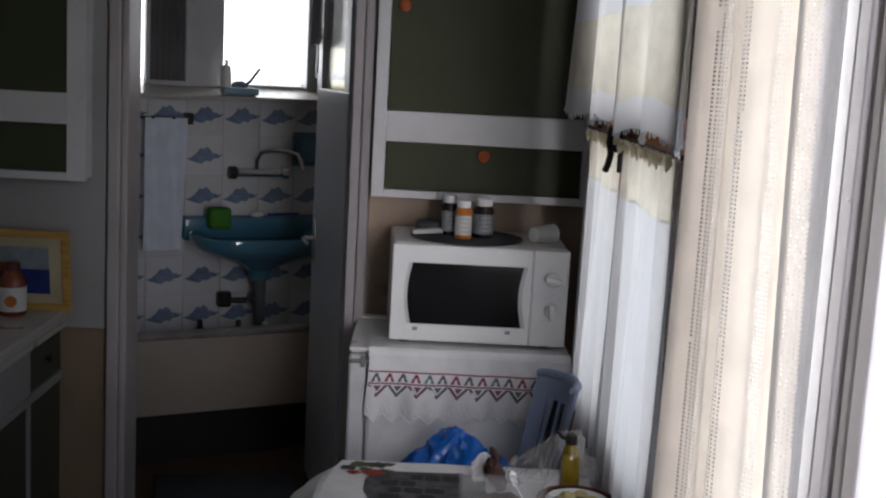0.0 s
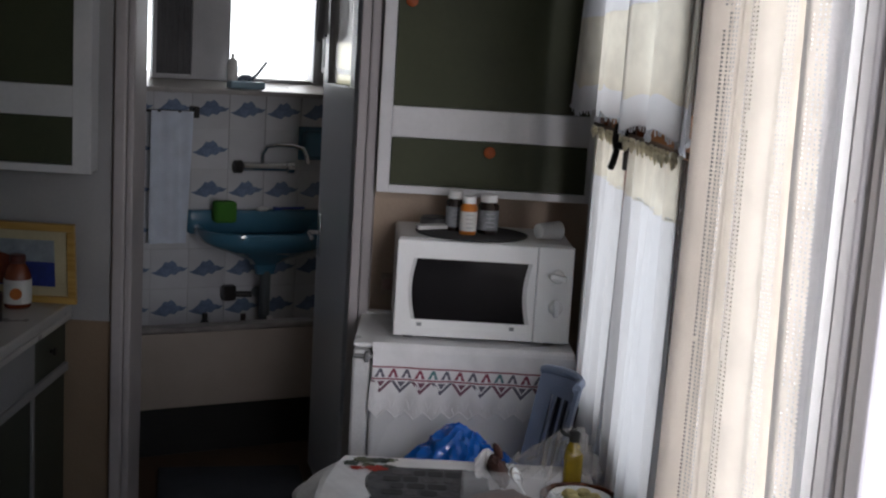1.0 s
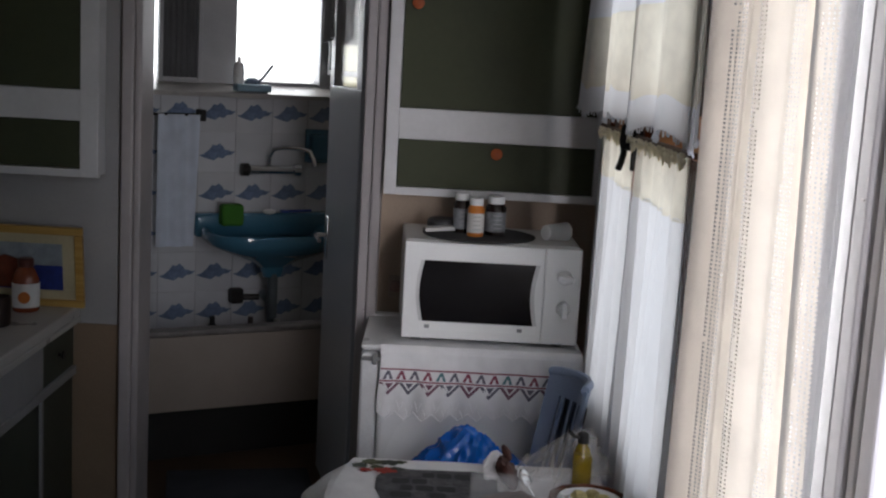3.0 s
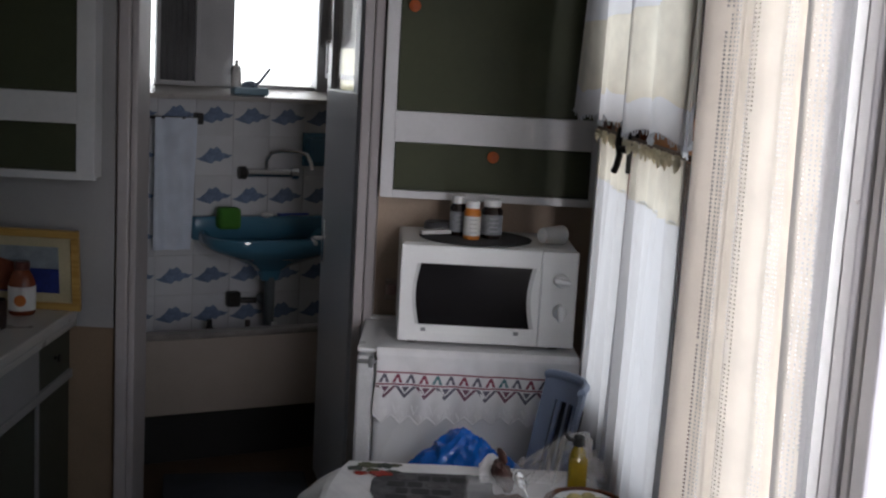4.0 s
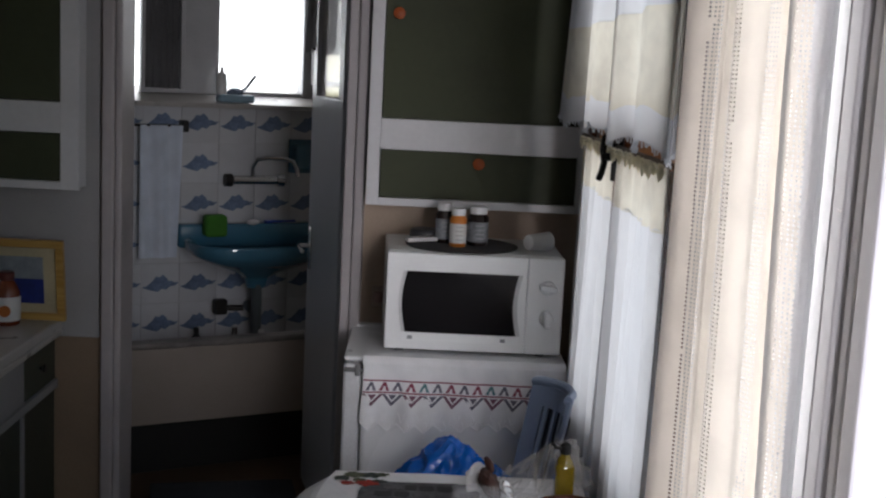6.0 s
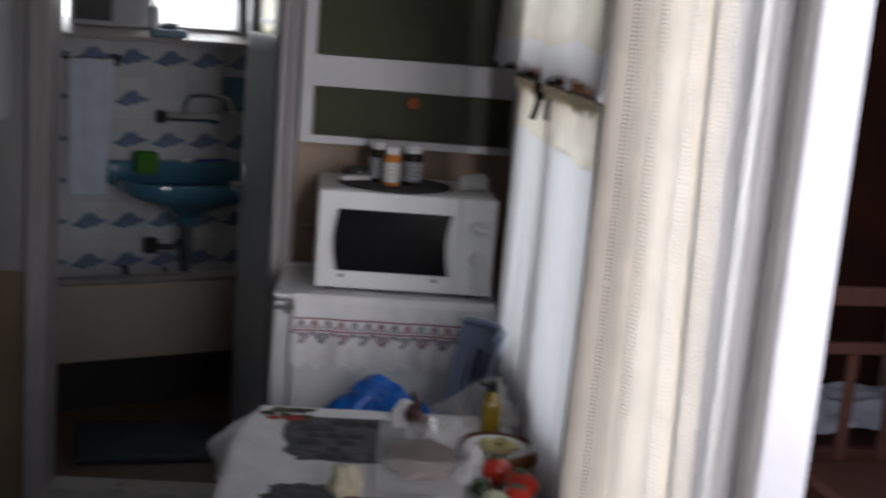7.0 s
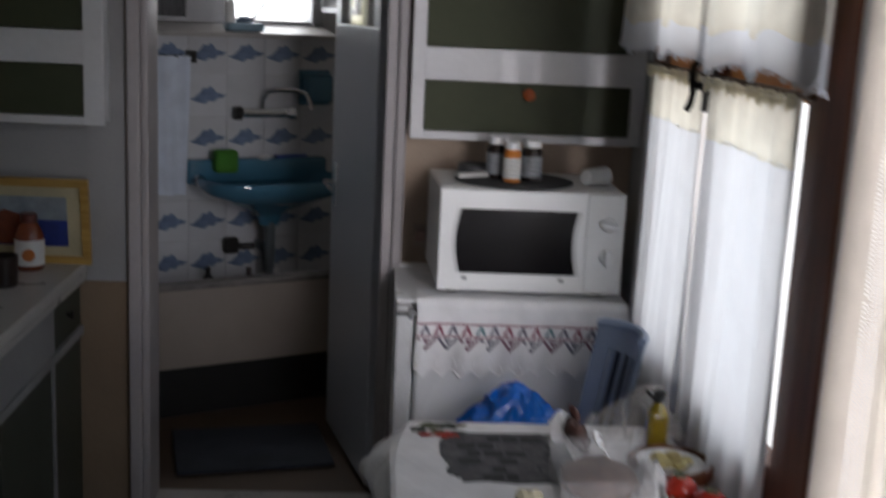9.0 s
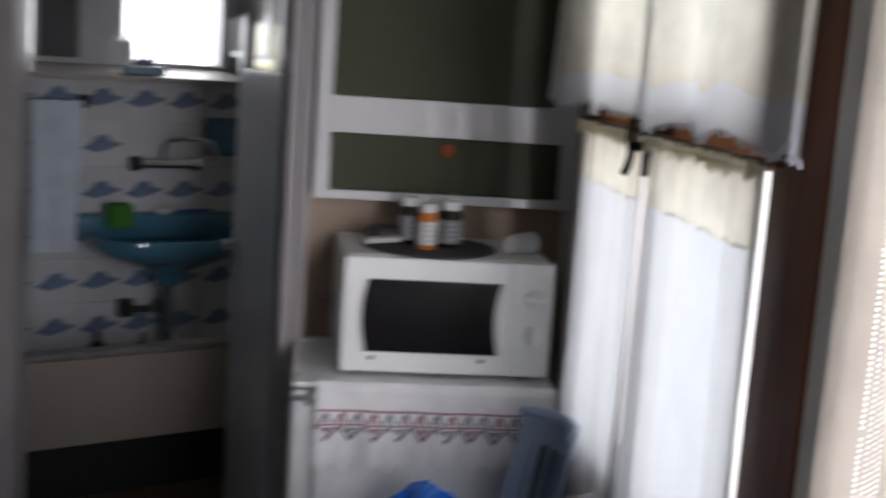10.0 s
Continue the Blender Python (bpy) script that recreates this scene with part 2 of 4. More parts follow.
def blob(rx, ry, rz, at, rough=0.0, freq=6.0, sub=3, seed=0.0):
    bm = bmesh.new()
    bmesh.ops.create_icosphere(bm, subdivisions=sub, radius=1.0)
    for v in bm.verts:
        k = 1 + rough * noise.noise(v.co * freq + Vector((seed, seed * 2, -seed)))
        v.co = Vector((v.co.x * rx * k + at[0], v.co.y * ry * k + at[1], v.co.z * rz * k + at[2]))
    return bm


def mesh_of(name, bm, material, smooth=False):
    bmesh.ops.recalc_face_normals(bm, faces=bm.faces[:])
    me = bpy.data.meshes.new(name)
    if smooth:
        for f in bm.faces:
            f.smooth = True
    bm.to_mesh(me)
    bm.free()
    for m in material if isinstance(material, (list, tuple)) else [material]:
        me.materials.append(m)
    return me


def part(name, bm, material, parent=None, label="", smooth=False):
    ob = new(name, mesh_of(name, bm, material, smooth))
    if smooth:
        ob.data.set_sharp_from_angle(angle=radians(40))
    ob.parent = parent
    return tagged(ob, label)


def thing(name, label, category, group="", kind="", at=None):
    ob = new(name)
    ob.empty_display_size = 0.05
    if at is not None:
        ob.matrix_world = at
    return tagged(ob, label, category, group, kind)


def structure(name, bm, material, label, category):
    return tagged(part(name, bm, material, None), label, category, kind="structure")


def joined(boxes, r=0.0):
    bm = bmesh.new()
    for b in boxes:
        if r:
            t = slab(*b, r)
            me = bpy.data.meshes.new("tmp")
            t.to_mesh(me), t.free()
            bm.from_mesh(me)
            bpy.data.meshes.remove(me)
        else:
            box(bm, *b)
    return bm


def union(*bms):
    """Several pieces of one part in one bmesh."""
    out = bmesh.new()
    for b in bms:
        me = bpy.data.meshes.new("tmp")
        b.to_mesh(me), b.free()
        out.from_mesh(me)
        bpy.data.meshes.remove(me)
    return out


def moved(bm, m):
    bmesh.ops.transform(bm, matrix=m, verts=bm.verts[:])
    return bm


def outline(points, z0, z1):
    """A flat piece of that outline (x, y), from z0 to z1."""
    bm = bmesh.new()
    lo, hi = [bm.verts.new((x, y, z0)) for x, y in points], [bm.verts.new((x, y, z1)) for x, y in points]
    bm.faces.new(hi), bm.faces.new(lo[::-1])
    for i in range(len(points)):
        k = (i + 1) % len(points)
        bm.faces.new((lo[i], lo[k], hi[k], hi[i]))
    return bm


def ragged(cx, cy, rx, ry, n=26, rough=0.18, power=2.0, seed=1):
    """An uneven outline round a centre."""
    rnd = random.Random(seed)
    pts = []
    for i in range(n):
        a = 2 * math.pi * i / n
        c, s = math.cos(a), math.sin(a)
        k = 1 + rough * (rnd.random() - 0.5) * 2
        pts.append((cx + rx * k * math.copysign(abs(c) ** (2 / power), c), cy + ry * k * math.copysign(abs(s) ** (2 / power), s)))
    return pts


# ---- kitchen shell ----
WY, WX = 3.66, 0.56        # faces of the bathroom-door wall and of the balcony wall
structure("floor", slab(-1.75, 0.76, -2.6, 3.66, -0.10, 0.0), FLOOR_K, "dark speckled terrazzo kitchen floor", "floor")
structure("ceiling", slab(-1.87, 0.76, -2.72, 3.98, 2.62, 2.74), CEIL, "plain white painted kitchen ceiling", "ceiling")
structure("wall_west", slab(-1.87, -1.75, -2.6, 3.98, 0.0, 2.62), PLASTER_W, "white plastered wall behind the counter", "wall")
structure("wall_south", slab(-1.87, 0.76, -2.72, -2.6, 0.0, 2.62), PLASTER_W, "plain white plastered wall", "wall")
structure("wall_niche", slab(-0.132, WX, 3.68, 3.80, 0.0, 2.62), PLASTER_LIT, "beige plastered wall behind the refrigerator and microwave, in a lit tone", "wall")
structure("wall_north", joined([(-1.75, -0.95, WY, 3.78, 0.0, 2.62), (-0.95, -0.134, WY, 3.78, 2.17, 2.62)]), PLASTER_SHADED, "beige plastered wall round the bathroom door, in a shaded tone", "wall")
structure("wall_east", joined([(WX, 0.68, 3.24, 3.98, 0.0, 2.62), (0.486, 0.68, 1.84, 1.904, 0.0, 2.62), (0.62, 0.68, 1.904, 2.00, 0.0, 2.62), (WX, 0.68, 2.00, 3.24, 2.28, 2.62), (WX, 0.68, 2.00, 3.24, 0.0, 0.10),
                               (0.64, 0.76, 0.10, 1.84, 2.30, 2.62), (0.64, 0.76, -2.6, 0.10, 0.0, 2.62)]), PLASTER_W, "white plastered wall on the balcony side", "wall")
# The board's white is greyed: the dimmer left side put into its colour.
structure("wall_panel", slab(-1.75, -0.959, 3.645, 3.659, 0.765, 2.62, 0.003), mat("shaded_white_board", (0.38, 0.37, 0.37), 0.5, var=0.07, scale=3.0), "white painted board on the wall above the counter", "wall panel")

# ---- bathroom door ----
door = thing("door_1", "grey-blue bathroom door standing open, glazed at the top", "door", kind="structure")
part("jamb", union(slab(-0.950, -0.912, 3.630, 3.80, 0.0, 2.10, 0.006), slab(-0.911, -0.890, 3.642, 3.80, 0.0, 2.10, 0.005)), JAMB, door)
part("jamb", union(slab(-0.196, -0.164, 3.616, 3.80, 0.0, 2.10, 0.005), slab(-0.163, -0.132, 3.600, 3.80, 0.0, 2.10, 0.006)), JAMB, door)
part("head", slab(-0.950, -0.132, 3.635, 3.80, 2.10, 2.17, 0.006), JAMB, door)
part("sill", slab(-0.889, -0.197, 3.662, 3.779, 0.0, 0.042, 0.006), MARBLE, door, "worn white marble door sill")
LEAF = pose(-0.203, 3.805, 0, 0, 0, 104.3)
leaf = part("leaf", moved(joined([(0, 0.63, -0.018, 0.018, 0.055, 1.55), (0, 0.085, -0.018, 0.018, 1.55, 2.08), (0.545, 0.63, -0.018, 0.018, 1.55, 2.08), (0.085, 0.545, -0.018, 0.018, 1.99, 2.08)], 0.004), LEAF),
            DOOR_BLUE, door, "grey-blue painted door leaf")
LEAF_GLASS = clear_mat("door_glass", (0.80, 0.80, 0.74), 0.05, 1.45, alpha=0.16)
part("pane", moved(slab(0.087, 0.543, -0.004, 0.004, 1.552, 1.988), LEAF), LEAF_GLASS, leaf, "clear glass pane")
part("handle", moved(union(tube([(0.56, 0.02, 0.99), (0.56, 0.06, 0.99), (0.53, 0.066, 0.99), (0.45, 0.066, 0.985)], 0.008), slab(0.54, 0.58, 0.018, 0.024, 0.90, 1.06, 0.002)), LEAF), CHROME, leaf, "chrome lever handle", True)

# ---- bathroom, turned against the kitchen ----
BATH = pose(-0.77, 5.27, 0, 0, 0, 27)
# Dark paint for an unseen wall, added to dim the bathroom's bounced light.
BOUNCE_CUT_PAINT = mat("bounce_cutting_paint", (0.26, 0.29, 0.33), 0.6, var=0.06, scale=2.5, bump=0.1)
WIN = (-0.484, 0.345, 1.515, 2.15)
SIDE = (0.405, 0.56, 1.525, 1.72)
structure("bathroom_floor", slab(-1.9, 0.75, 3.78, 6.2, -0.10, 0.03), FLOOR_B, "brown bathroom floor in deep shade", "floor")
structure("bathroom_ceiling", slab(-1.9, 0.75, 3.80, 6.2, 2.45, 2.55), CEIL, "plain white bathroom ceiling", "ceiling")
bath_wall = structure("bathroom_wall", moved(joined([(-1.3, WIN[0], 0.008, 0.14, 0, 2.45), (WIN[1], SIDE[0], 0.008, 0.14, 0, 2.45), (SIDE[1], 1.6, 0.008, 0.14, 0, 2.45), (SIDE[0], SIDE[1], 0.008, 0.14, 0, SIDE[2]), (SIDE[0], SIDE[1], 0.008, 0.14, SIDE[3], 2.45), (WIN[0], WIN[1], 0.008, 0.14, 0, WIN[2] - 0.02), (WIN[0], WIN[1], 0.008, 0.14, WIN[3], 2.45)]), BATH),
                      GROUT, "grey bathroom wall with white tiles in blue waves", "wall")
structure("bathroom_wall_west", slab(-1.9, -1.78, 3.78, 5.6, 0, 2.45), BOUNCE_CUT_PAINT, "unseen grey-blue bathroom side wall, darkened to cut bounced light", "wall")
# Out of view too; white so that it brightens the tiles' right part.
structure("bathroom_wall_east", slab(0.63, 0.75, 3.80, 6.2, 0, 2.45), PLASTER_W, "unseen white bathroom side wall, kept pale to bounce light", "wall")

ALU = mat("grey_window_paint", (0.42, 0.42, 0.43), 0.4, var=0.08)
win1 = thing("window_1", "small grey-framed bathroom window full of daylight", "window", kind="structure")
part("window_frame", moved(joined([(-0.263, -0.105, 0.02, 0.10, 1.515, 2.15), (0.292, 0.345, 0.02, 0.10, 1.515, 2.15), (-0.105, 0.292, 0.03, 0.09, 1.515, 1.532), (-0.484, 0.345, 0.02, 0.10, 2.10, 2.15)], 0.004), BATH), ALU, win1)
part("window_sill", moved(slab(-0.50, 0.36, -0.115, 0.10, -0.022, 0.0, 0.004), BATH @ pose(0, 0.02, 1.512, 17, 0, 0)), MARBLE, win1, "sloping pale stone sill")
part("pane", moved(slab(-0.104, 0.291, 0.058, 0.062, 1.533, 2.10), BATH), GLASS, win1).visible_shadow = False
part("pane", moved(slab(0.406, 0.559, 0.050, 0.058, 1.526, 1.719), BATH), cloth("cream_obscured_glass", (0.86, 0.83, 0.70), 0.85, weave=60.0, var=0.06), win1, "cream obscured glass")
dark_sash = part("sash", moved(joined([(-0.455, -0.437, 0.0, 0.04, 1.514, 2.10), (-0.283, -0.264, 0.0, 0.04, 1.514, 2.10), (-0.437, -0.283, 0.0, 0.04, 1.514, 1.535)], 0.003), BATH), ALU, win1)
part("blind", moved(sheet(24, 6, lambda u, v: (-0.437 + 0.154 * u, 0.02 + 0.004 * math.sin(u * 40), 1.53 + 0.57 * v)), BATH), mat("dark_blind", (0.12, 0.12, 0.125), 0.8, var=0.15), dark_sash, "dark grey cloth blind")
open_sash = part("sash", moved(joined([(0.325, 0.35, -0.36, -0.335, 1.60, 2.10), (0.325, 0.35, -0.02, 0.005, 1.60, 2.10), (0.325, 0.35, -0.36, 0.005, 1.575, 1.60)], 0.003), BATH), ALU, win1, "window sash swung inwards")
part("pane", moved(slab(0.335, 0.339, -0.335, -0.02, 1.60, 2.10), BATH), GLASS, open_sash)
tagged(part("hand_towel", moved(sheet(22, 20, lambda u, v: (0.47 + 0.19 * u + 0.02 * (1 - v) * (u - 0.5), 0.034 + 0.012 * math.sin(11 * u + 2 * v) + 0.010 * u, 1.725 - 0.03 * u + 0.375 * v)), LEAF), cloth("grey_towel", (0.36, 0.36, 0.37), 0.1)), "grey hand towel hung over the open bathroom door", "towel")

tub = thing("bathtub", "cream panelled bathtub, the shade under it put in as a near-black block", "bathtub")
part("panel", moved(slab(-1.1, 1.0, -0.745, -0.70, 0.262, 0.560, 0.004), BATH), TUB_CREAM, tub)
part("rim", moved(slab(-1.1, 1.0, -0.756, -0.68, 0.561, 0.585, 0.008, 3), BATH), mat("worn_grey_rim", (0.20, 0.18, 0.17), 0.5, var=0.2, scale=12.0), tub, "worn grey tub rim")
# This block stands in for the deep shade below the panel.
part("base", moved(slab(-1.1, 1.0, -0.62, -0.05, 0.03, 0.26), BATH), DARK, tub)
part("bottom", moved(slab(-1.1, 1.0, -0.70, 0.0, 0.262, 0.30), BATH), ENAMEL, tub)

sink = thing("washbasin", "teal glazed washbasin hung on the tiled wall", "washbasin")


def basin(prof, n=44, a=0.318, b=0.215, cu=0.018, cv=-0.225):
    bm = bmesh.new()
    rings = []
    for k, z in prof:
        ring = []
        for i in range(n):
            t = 2 * math.pi * i / n
            c, s = math.cos(t), math.sin(t)
            ring.append(bm.verts.new((cu + a * k * math.copysign(abs(c) ** 0.6, c), cv + b * k * math.copysign(abs(s) ** 0.7, s) + (1 - k) * 0.04, z)))
        rings.append(ring)
    for p, q in zip(rings, rings[1:]):
        for i in range(n):
            bm.faces.new((p[i], p[(i + 1) % n], q[(i + 1) % n], q[i]))
    bm.faces.new(rings[0][::-1]), bm.faces.new(rings[-1])
    return bm


part("bowl", moved(basin([(0.13, 0.675), (0.17, 0.72), (0.34, 0.752), (0.66, 0.792), (0.93, 0.828), (0.985, 0.846), (1.0, 0.866), (0.99, 0.884), (0.965, 0.889), (0.93, 0.884), (0.88, 0.868), (0.84, 0.84), (0.62, 0.79), (0.2, 0.775)]), BATH), TEAL, sink, smooth=True)
part("ledge", moved(slab(-0.300, 0.336, -0.085, -0.004, 0.84, 0.945, 0.014, 3), BATH), TEAL, sink, smooth=True)
part("trap", moved(tube([(0.02, -0.2, 0.69), (0.02, -0.2, 0.56), (0.02, -0.2, 0.50), (0.03, -0.17, 0.47), (0.04, -0.13, 0.49), (0.04, -0.11, 0.55), (0.04, -0.02, 0.56)], 0.024, 12), BATH), mat("grey_pipe", (0.10, 0.12, 0.13), 0.4), sink, "grey waste pipe", True)
part("valve", moved(union(tube([(-0.10, -0.01, 0.56), (-0.10, -0.06, 0.56), (0.0, -0.08, 0.56)], 0.014), slab(-0.13, -0.07, -0.08, -0.03, 0.53, 0.60, 0.01)), BATH), DARK_METAL, sink)
tap = thing("wall_tap", "chrome wall-mounted mixer tap with a bent spout", "tap")
part("body", moved(tube([(-0.06, -0.05, 1.14), (0.155, -0.05, 1.14)], 0.021, 14), BATH), CHROME, tap, smooth=True)
for u in (-0.075, 0.17):
    part("knob", moved(lathe([(0.012, -0.02), (0.028, -0.018), (0.030, 0.012), (0.018, 0.022)], 14), BATH @ pose(u, -0.06, 1.14, 0, 90, 0)), CHROME if u > 0 else DARK_METAL, tap, smooth=True)
part("spout", moved(tube([(0.04, -0.05, 1.15), (0.035, -0.06, 1.20), (0.05, -0.08, 1.235), (0.09, -0.11, 1.245), (0.15, -0.15, 1.245), (0.185, -0.175, 1.235), (0.20, -0.185, 1.20), (0.205, -0.187, 1.17)], 0.010, 10), BATH), CHROME, tap, smooth=True)
holder = thing("tumbler_holder", "teal ceramic tumbler holder fixed to the tiles", "holder")
part("cup", moved(union(slab(0.235, 0.36, -0.08, -0.02, 1.185, 1.305, 0.012, 3)), BATH), TEAL, holder)
part("bracket", moved(slab(0.225, 0.37, -0.018, 0.002, 1.17, 1.325, 0.004), BATH), TEAL, holder)
sponge = tagged(part("sponge", moved(slab(-0.203, -0.102, -0.155, -0.085, 0.947, 1.043, 0.016, 3), BATH @ pose(0, 0, -0.050)), mat("green_sponge", (0.05, 0.20, 0.02), 0.9, bump=0.5, fine=90.0)), "bright green sponge pack on the washbasin", "sponge")
CREAMW = mat("white_soap", (0.75, 0.74, 0.72), 0.4)
tagged(part("soap", moved(blob(0.03, 0.02, 0.012, (0.03, -0.10, 0.955), 0.1), BATH), CREAMW, smooth=True), "piece of white soap on the washbasin ledge", "soap")
tagged(part("razor", moved(union(tube([(0.13, -0.06, 0.952), (0.24, -0.075, 0.955)], 0.006), slab(0.10, 0.13, -0.08, -0.04, 0.945, 0.957, 0.003)), BATH), mat("blue_plastic", (0.03, 0.07, 0.35), 0.35)), "blue plastic razor on the washbasin ledge", "razor")
rail = thing("towel_rail", "dark towel rail on the tiled wall", "towel rail")
part("bar", moved(tube([(-0.50, -0.06, 1.375), (-0.27, -0.06, 1.375)], 0.006), BATH), DARK_METAL, rail)
for u in (-0.275,):
    part("bracket", moved(slab(u - 0.014, u + 0.014, -0.075, 0.0, 1.35, 1.40, 0.005), BATH), DARK_METAL, rail)
tagged(part("towel", moved(sheet(26, 30, lambda u, v: (-0.475 + 0.185 * u - 0.02 * u * (1 - v), -0.074 - 0.010 * math.sin(u * 13 + v * 2), 0.80 + 0.578 * v)), BATH), cloth("pale_blue_towel", (0.70, 0.76, 0.86), 0.1, weave=200.0)),
       "pale blue towel hanging on the dark rail", "towel")
DISH = BATH @ pose(0, -0.075, -0.028)
soapbox = thing("soap_dish", "pale blue soap dish with a brush on the window sill", "dish")
part("dish", moved(slab(-0.14, 0.02, -0.04, 0.03, 1.514, 1.548, 0.010, 3), DISH), mat("pale_blue_plastic", (0.22, 0.33, 0.40), 0.35), soapbox)
part("brush", moved(union(tube([(-0.05, 0.0, 1.545), (-0.01, -0.005, 1.58), (0.03, -0.01, 1.635)], 0.007), blob(0.035, 0.02, 0.022, (-0.06, 0.0, 1.555), 0.3)), DISH), mat("blue_grey_brush", (0.12, 0.16, 0.22), 0.6), soapbox)
part("bottle", moved(lathe([(0.022, 0), (0.024, 0.05), (0.02, 0.09), (0.008, 0.10), (0.008, 0.12)], 14, (-0.115, 0.02, 1.545)), DISH), CREAMW, soapbox, smooth=True)
for u, v, h, m_, lab in ((-0.23, -0.13, 0.03, DARK, "dark shampoo bottle standing in the bathtub"), (-0.11, -0.30, 0.06, mat("brown_bottle", (0.05, 0.035, 0.03), 0.3), "brown bottle standing in the bathtub"), (0.0, -0.33, 0.05, CREAMW, "white bottle standing in the bathtub")):
    tagged(part("shampoo_bottle", moved(lathe([(0.028, 0), (0.032, 0.01), (0.032, h + 0.10), (0.012, h + 0.13), (0.012, h + 0.16)], 16, (u, v, 0.302)), BATH), m_, smooth=True), lab, "bottle")
tagged(part("bath_mat", moved(slab(-0.27, 0.27, -0.2, 0.2, 0.0, 0.018, 0.006), pose(-0.63, 4.15, 0.032, 0, 0, 12)), mat("blue_grey_mat", (0.06, 0.07, 0.09), 0.95, var=0.2, bump=0.6, fine=200.0)), "blue-grey bath mat on the brown floor", "mat")

# ---- fridge and microwave ----
fridge = thing("refrigerator", "small white refrigerator beside the bathroom door", "refrigerator")
part("body", slab(-0.15, 0.478, 3.247, 3.67, 0.03, 0.836, 0.012), ENAMEL, fridge)
part("top", slab(-0.152, 0.480, 3.215, 3.675, 0.837, 0.849, 0.005), ENAMEL, fridge)
fdoor = part("door", slab(-0.098, 0.478, 3.200, 3.244, 0.06, 0.833, 0.014, 3), ENAMEL, fridge)
part("handle_strip", slab(-0.152, -0.102, 3.206, 3.244, 0.06, 0.829, 0.010, 3), mat("grey_strip", (0.72, 0.72, 0.72), 0.4), fdoor, "grey recessed grip strip")
part("hinge", union(slab(-0.15, -0.09, 3.196, 3.215, 0.808, 0.820, 0.003), slab(-0.118, -0.104, 3.192, 3.212, 0.798, 0.828, 0.003)), mat("dull_steel", (0.25, 0.25, 0.25), 0.4, metal=0.8), fdoor)
part("grip_cap", slab(-0.152, -0.06, 3.60, 3.64, 0.850, 0.858, 0.003), ENAMEL, fridge)
for x in (-0.12, 0.44):
    for y in (3.27, 3.63):
        part("foot", lathe([(0.02, 0.0), (0.02, 0.032)], 12, (x, y, 0.0)), DARK, fridge)


# lace cloth over the fridge top: flat part, front drop with pointed edge
def cloth_front(u, v):
    x = -0.097 + 0.572 * u + 0.004 * math.sin(v * 5)
    saw = abs(((u * 11.0) % 1.0) - 0.5) * 2
    drop = 0.190 * v + (0.024 * (1 - saw) + 0.006 * math.sin(u * 7)) * max(0.0, (v - 0.8) / 0.2)
    return (x, 3.194 - 0.006 * math.sin(u * 25 + 1) * v - 0.003 * math.sin(u * 61) * v - 0.004 * v + 0.010 * max(0.0, 1 - v * 9) ** 2, 0.8560 - drop)


runner = thing("lace_cloth", "white lace-edged cloth with a red cross-stitch border over the refrigerator", "cloth")
part("top_fall", sheet(30, 10, lambda u, v: (-0.097 + 0.572 * u, 3.203 + 0.40 * v, 0.8530 + 0.001 * math.sin(u * 17 + v * 9))), LINEN, runner)
part("front_fall", sheet(108, 20, cloth_front), LINEN, runner)
STITCH_P = mat("plum_thread", (0.21, 0.10, 0.14), 0.9)
STITCH_R, STITCH_B, STITCH_T = mat("red_thread", (0.30, 0.07, 0.11), 0.9), mat("grey_thread", (0.16, 0.15, 0.19), 0.9), mat("teal_thread", (0.13, 0.26, 0.28), 0.9)


def on_front(u, v):
    p = Vector(cloth_front(u, v))
    return p - Vector((0, 0.0016, 0))


def stitched(pts):
    """Flat stitches on the cloth's front from polygons of (u, v)."""
    bm = bmesh.new()
    for poly in pts:
        bm.faces.new([bm.verts.new(on_front(u, v)) for u, v in poly])
    return bm


for v0 in (0.34, 0.52):
    part("stitched_line", stitched([[(i / 60, v0), ((i + 1) / 60, v0), ((i + 1) / 60, v0 + 0.022), (i / 60, v0 + 0.022)] for i in range(60)]), STITCH_R, runner, "red stitched line")
for i in range(15):
    u = 0.04 + 0.92 * i / 14
    m_ = (STITCH_B, STITCH_R, STITCH_B, STITCH_R, STITCH_T)[i % 5]
    part("stitched_figure", stitched([[(u - 0.026, 0.505), (u - 0.010, 0.505), (u - 0.004, 0.44), (u - 0.016, 0.44)], [(u + 0.010, 0.505), (u + 0.026, 0.505), (u + 0.016, 0.44), (u + 0.004, 0.44)], [(u - 0.016, 0.438), (u + 0.016, 0.438), (u + 0.006, 0.375), (u - 0.006, 0.375)]]), m_, runner)
for i in range(10):
    u = 0.05 + 0.90 * i / 9
    part("stitched_triangle", stitched([[(u - 0.054, 0.555), (u - 0.036, 0.555), (u + 0.005, 0.70), (u, 0.745)], [(u + 0.054, 0.555), (u, 0.745), (u - 0.005, 0.70), (u + 0.036, 0.555)], [(u - 0.020, 0.565), (u + 0.020, 0.565), (u, 0.655)]]), (STITCH_P, STITCH_B)[i % 2], runner)
# the fine openwork of the pointed edge
part("edging", union(*[tube([on_front((i + 0.12 + 0.76 * k / 6) / 22, 0.93 - 0.10 * abs(k - 3) / 3 + (0.06 if i % 2 else 0.0)) + Vector((0, -0.002, 0)) for k in range(7)], 0.0016, 5) for i in range(22)], *[tube([on_front(min(1.0, (i + k / 8) / 11), 0.985) for k in range(9)], 0.0024, 5) for i in range(11)]), LINEN, runner)

